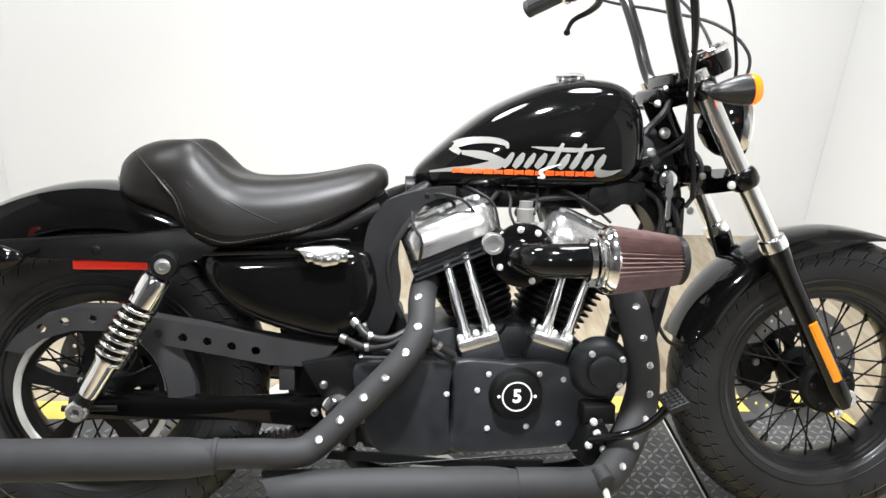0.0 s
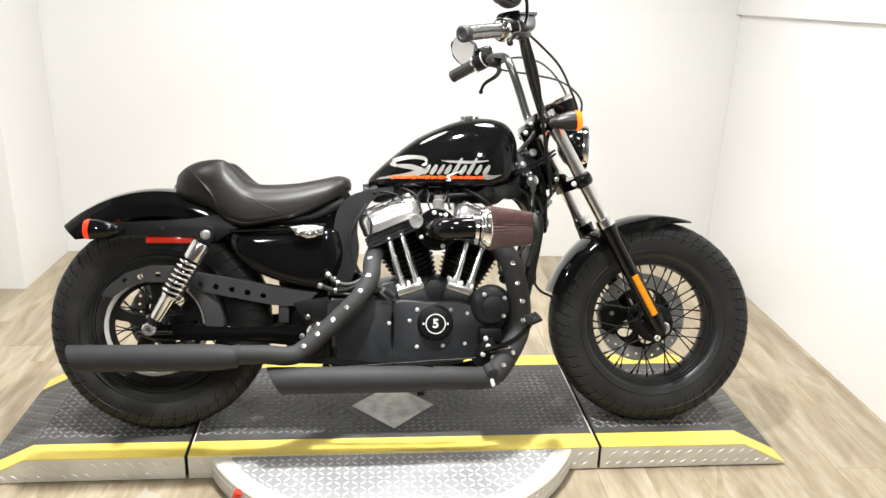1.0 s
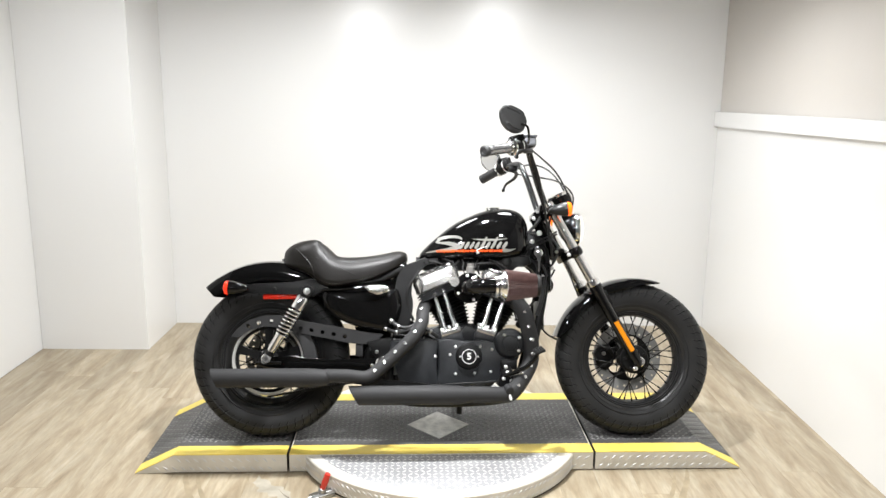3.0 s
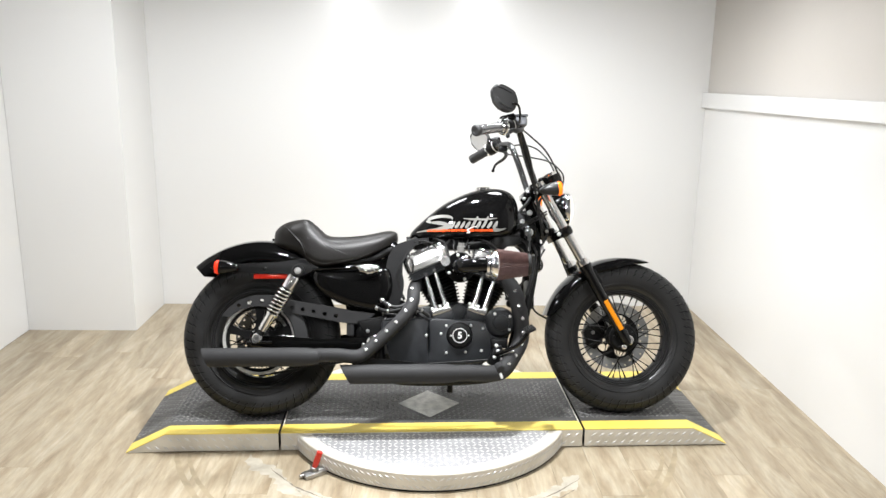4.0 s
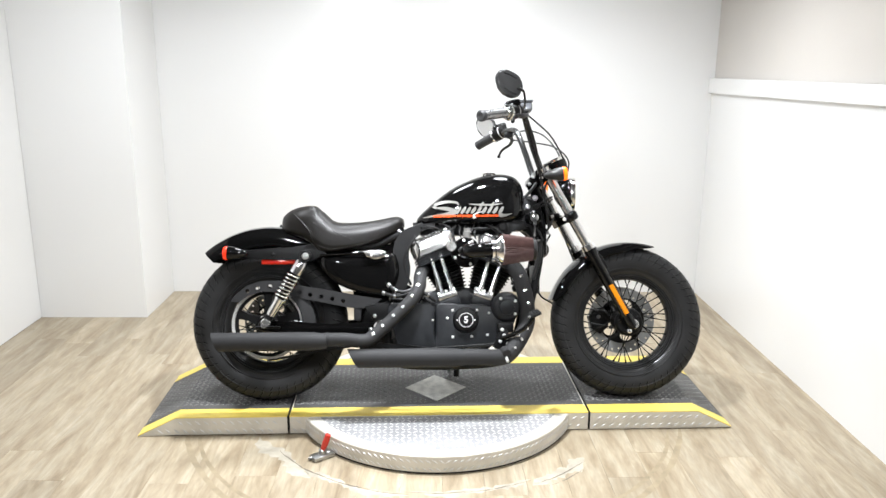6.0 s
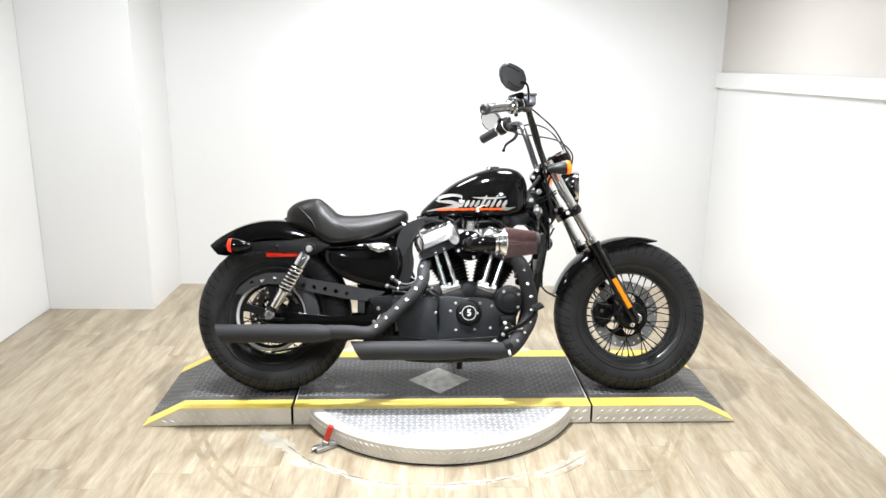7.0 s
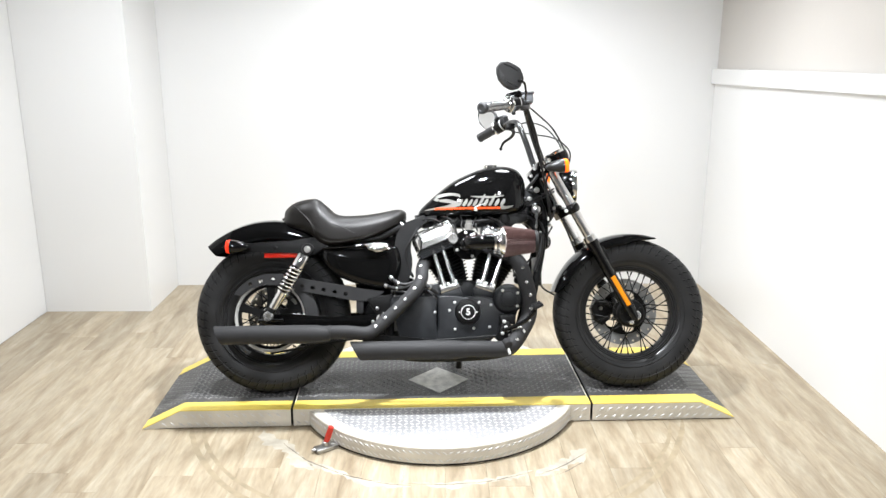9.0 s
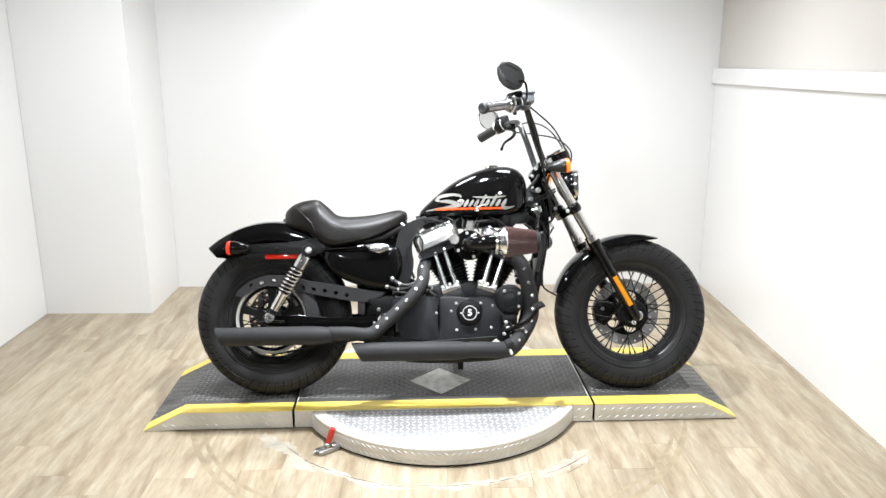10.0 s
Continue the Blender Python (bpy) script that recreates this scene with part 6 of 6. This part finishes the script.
# cables
for pts, r in (([(0.285, -0.31, 1.150), (0.33, -0.25, 1.05), (0.365, -0.165, 0.94), (0.385, -0.13, 0.86), (0.40, -0.12, 0.78), (0.41, -0.10, 0.72)], 0.0052),
               ([(0.295, -0.29, 1.125), (0.34, -0.22, 1.02), (0.37, -0.15, 0.92), (0.40, -0.10, 0.82), (0.43, -0.06, 0.76)], 0.0042),
               ([(0.30, 0.30, 1.175), (0.36, 0.22, 1.19), (0.43, 0.12, 1.15), (0.485, 0.06, 1.06), (0.495, 0.03, 0.97), (0.47, 0.02, 0.90)], 0.0036),
               ([(0.27, -0.32, 1.165), (0.33, -0.28, 1.13), (0.40, -0.22, 1.085), (0.455, -0.14, 1.03), (0.50, -0.06, 0.97), (0.50, -0.03, 0.90)], 0.0036),
               ([(0.265, 0.30, 1.195), (0.30, 0.20, 1.145), (0.37, 0.05, 1.105), (0.44, -0.09, 1.06), (0.49, -0.13, 1.00), (0.485, -0.12, 0.93)], 0.0034),
               ([(0.45, 0.02, 0.85), (0.40, -0.04, 0.82), (0.33, -0.075, 0.79), (0.265, -0.09, 0.765), (0.20, -0.09, 0.75)], 0.0042),
               ([(0.45, 0.03, 0.862), (0.40, -0.035, 0.834), (0.33, -0.078, 0.802), (0.26, -0.09, 0.778), (0.20, -0.085, 0.765)], 0.0042),
               ([(0.452, 0.09, 0.70), (0.405, 0.06, 0.62), (0.37, -0.02, 0.54), (0.355, -0.08, 0.48), (0.375, -0.10, 0.43), (0.43, -0.05, 0.40)], 0.0042),
               ([(0.375, -0.09, 0.66), (0.365, -0.105, 0.58), (0.340, -0.11, 0.50)], 0.010)):
    part("cable", tube(pts, r, 8, 10), HOSE, bike, "black control cable")

# wiring and small fittings round the steering head and under the tank
for pts, r in (([(0.375, -0.05, 0.93), (0.35, -0.075, 0.89), (0.325, -0.07, 0.86), (0.30, -0.07, 0.83)], 0.007), ([(0.41, -0.06, 0.91), (0.395, -0.09, 0.87), (0.40, -0.085, 0.82), (0.42, -0.07, 0.78)], 0.006), ([(0.33, -0.07, 0.79), (0.34, -0.09, 0.74), (0.37, -0.10, 0.70), (0.385, -0.10, 0.66)], 0.006),
               ([(0.30, -0.06, 0.74), (0.335, -0.10, 0.72), (0.345, -0.11, 0.68), (0.335, -0.11, 0.645)], 0.006), ([(0.42, -0.02, 0.83), (0.435, -0.07, 0.79), (0.425, -0.09, 0.74), (0.40, -0.09, 0.70)], 0.005)):
    part("wire_loom", tube(pts, r, 8, 8), HOSE, bike, "black wiring loom")
for at, ax, r in (((0.335, -0.075, 0.905), (-0.3, -1, 0.2), 0.009), ((0.352, -0.07, 0.935), (-0.5, -1, 0.3), 0.007), ((0.395, -0.085, 0.925), (0, -1, 0.2), 0.008), ((0.425, -0.105, 0.765), (0, -1, 0), 0.008), ((0.405, -0.105, 0.695), (0, -1, 0), 0.009), ((0.37, -0.088, 0.665), (0, -1, 0), 0.007), ((0.295, -0.065, 0.775), (0, -1, 0), 0.006)):
    part("neck_bolt", bolt(at, ax, r * 0.85, 0.006), STEEL, bike, "bright bolt head")
part("riser_cover", box(0.335, -0.068, 0.905, 0.405, 0.068, 0.938, 0.010, 3), GLOSS_BLACK, bike, "gloss black top clamp cover")
part("fork_stop", box(0.41, -0.055, 0.745, 0.47, 0.055, 0.785, 0.008), GLOSS_BLACK, bike, "black lower clamp lug")
part("horn", lathe([(0, 0.032), (0.02, 0.036), (0.03, 0.030)], (0.395, 0.03, 0.63), (0.4, 1, 0), 24), SATIN_BLACK, bike, "black horn")
for pts in (((-0.275, -0.16, 0.445), (-0.24, -0.175, 0.435), (-0.20, -0.18, 0.440), (-0.165, -0.175, 0.455)), ((-0.255, -0.165, 0.475), (-0.235, -0.18, 0.458), (-0.195, -0.18, 0.452), (-0.15, -0.165, 0.47)), ((-0.13, -0.17, 0.455), (-0.105, -0.175, 0.44), (-0.085, -0.17, 0.425), (-0.07, -0.165, 0.415))):
    part("oil_hose", tube(pts, 0.0075, 10), HOSE, bike, "black oil hose")
    part("hose_clip", lathe([(0, 0.0088), (0.008, 0.0088)], Vector(pts[1]), Vector(pts[2]) - Vector(pts[1]), 14), STEEL, bike)
    part("hose_union", lathe([(0, 0.009), (0.012, 0.009), (0.014, 0.006)], Vector(pts[0]), Vector(pts[0]) - Vector(pts[1]), 12), STEEL, bike)
for x, z in ((-0.318, 0.355), (-0.30, 0.275), (-0.335, 0.30)):
    part("pivot_bolt", bolt((x, -0.151, z), -Y, 0.008, 0.008), STEEL, bike)
part("pulley_cover", prism([(-0.36, 0.395), (-0.26, 0.415), (-0.235, 0.36), (-0.26, 0.30), (-0.32, 0.325)], -0.15, -0.118, 0.004), SATIN_BLACK, bike, "black casting behind the engine")

# ---- small things on the floor ----
latch = empty("turntable_lock", pose(-0.462, -0.455, 0), "red-handled steel lock lever at the turntable's rim", "lever")
bm = box(-0.045, -0.022, 0.002, 0.045, 0.022, 0.018, 0.004)
bm.transform(pose(0, 0, 0, 0, 0, 35))
part("base_plate", bm, STEEL, latch, "steel lock base")
part("pivot", lathe([(0, 0.014), (0.022, 0.014), (0.026, 0.009)], (0, 0, 0.012), (0, 0, 1), 18), STEEL, latch)
part("handle", tube([(-0.004, 0, 0.02), (0.006, 0.0, 0.045), (0.024, 0.0, 0.096)], 0.011, 14, radii=[0.006, 0.010, 0.0125, 0.011]), RED, latch, "red plastic handle grip")
part("arm", rod((-0.05, -0.03, 0.012), (0.03, 0.02, 0.014), 0.006), STEEL, latch)

# ---- floor boards, last ----
BOARD_W, BOARD_L = 0.152, 1.22
plank_meshes = {}


def plank_mesh(length):
    key = round(length, 3)
    if key not in plank_meshes:
        w, g = BOARD_W / 2 - 0.0002, 0.0005
        bm = bmesh.new()
        lo = [bm.verts.new((x, y, -0.004)) for x, y in ((-w, 0.0003), (w, 0.0003), (w, key - 0.0003), (-w, key - 0.0003))]
        mid = [bm.verts.new((v.co.x, v.co.y, -0.0008)) for v in lo]
        up = [bm.verts.new((math.copysign(abs(v.co.x) - g, v.co.x), min(max(v.co.y, g), key - g), 0.0)) for v in lo]
        for a, b in ((lo, mid), (mid, up)):
            for i in range(4):
                bm.faces.new((a[i], a[(i + 1) % 4], b[(i + 1) % 4], b[i]))
        bm.faces.new(up)
        plank_meshes[key] = mesh_of(bm, PLANK, smooth=False)
    return plank_meshes[key]


rng = random.Random(5)
x = LEFT
while x < RIGHT:
    y = FRONT - rng.uniform(0.0, BOARD_L)
    while y < BACK:
        y0, y1 = max(y, FRONT), min(y + BOARD_L, BACK)
        if y1 - y0 > 0.02:
            piece = share("plank", plank_mesh(y1 - y0), floor, Matrix.Translation((x + BOARD_W / 2, y0, 0)))
        y += BOARD_L
    x += BOARD_W

# worn rings and torn tape on the boards
def arc_patch(r, w, a0, a1, seed, name, label, look_of, lift=0.0004, ragged=0.3, step=1.2):
    """A worn strip along a circle round the turntable, with ragged edges."""
    rr = random.Random(seed)
    bm = bmesh.new()
    n = max(6, int(abs(a1 - a0) / step))
    rows = []
    for i in range(n + 1):
        a = radians(a0 + (a1 - a0) * i / n)
        taper = min(1, 6 * min(i, n - i) / n + 0.08)
        edges = [taper * w * (0.5 + ragged * (0.5 * math.sin(i * 0.37 + seed + k) + rr.uniform(-0.5, 0.5))) for k in (0, 2)]
        drift = 0.15 * w * math.sin(i * 0.21 + seed * 2)
        rows.append([bm.verts.new((-0.012 + math.cos(a) * (r + drift + q), math.sin(a) * (r + drift + q), lift)) for q in (-edges[0], edges[1])])
    for a, b in zip(rows, rows[1:]):
        bm.faces.new((a[0], a[1], b[1], b[0]))
    return part(name, bm, look_of, floor, label, smooth=False)


for r, w, a0, a1, seed in ((0.765, 0.055, 203, 233, 4), (0.745, 0.030, 228, 262, 5), (0.745, 0.060, 297, 320, 7), (0.72, 0.035, 262, 298, 9)):
    arc_patch(r, w, a0, a1, seed, "scuff_mark", "pale worn patch in the boards", SCUFF, 0.0004, 0.5)
for r, w, a0, a1, seed in ((0.738, 0.0045, 214, 262, 24), (0.722, 0.0035, 260, 299, 26), (0.752, 0.004, 298, 319, 27), (0.785, 0.003, 300, 314, 28)):
    arc_patch(r, w, a0, a1, seed, "tear_line", "dark torn edge in the boards", TEAR, 0.0007, 0.9, 0.8)
for r, w, a0, a1, seed in ((1.045, 0.022, 190, 246, 1), (1.000, 0.016, 192, 240, 2), (1.035, 0.022, 300, 350, 3), (0.99, 0.016, 304, 346, 8)):
    arc_patch(r, w, a0, a1, seed, "ring_mark", "brownish ring worn by the turntable", RING_MARK, 0.0004, 0.16)
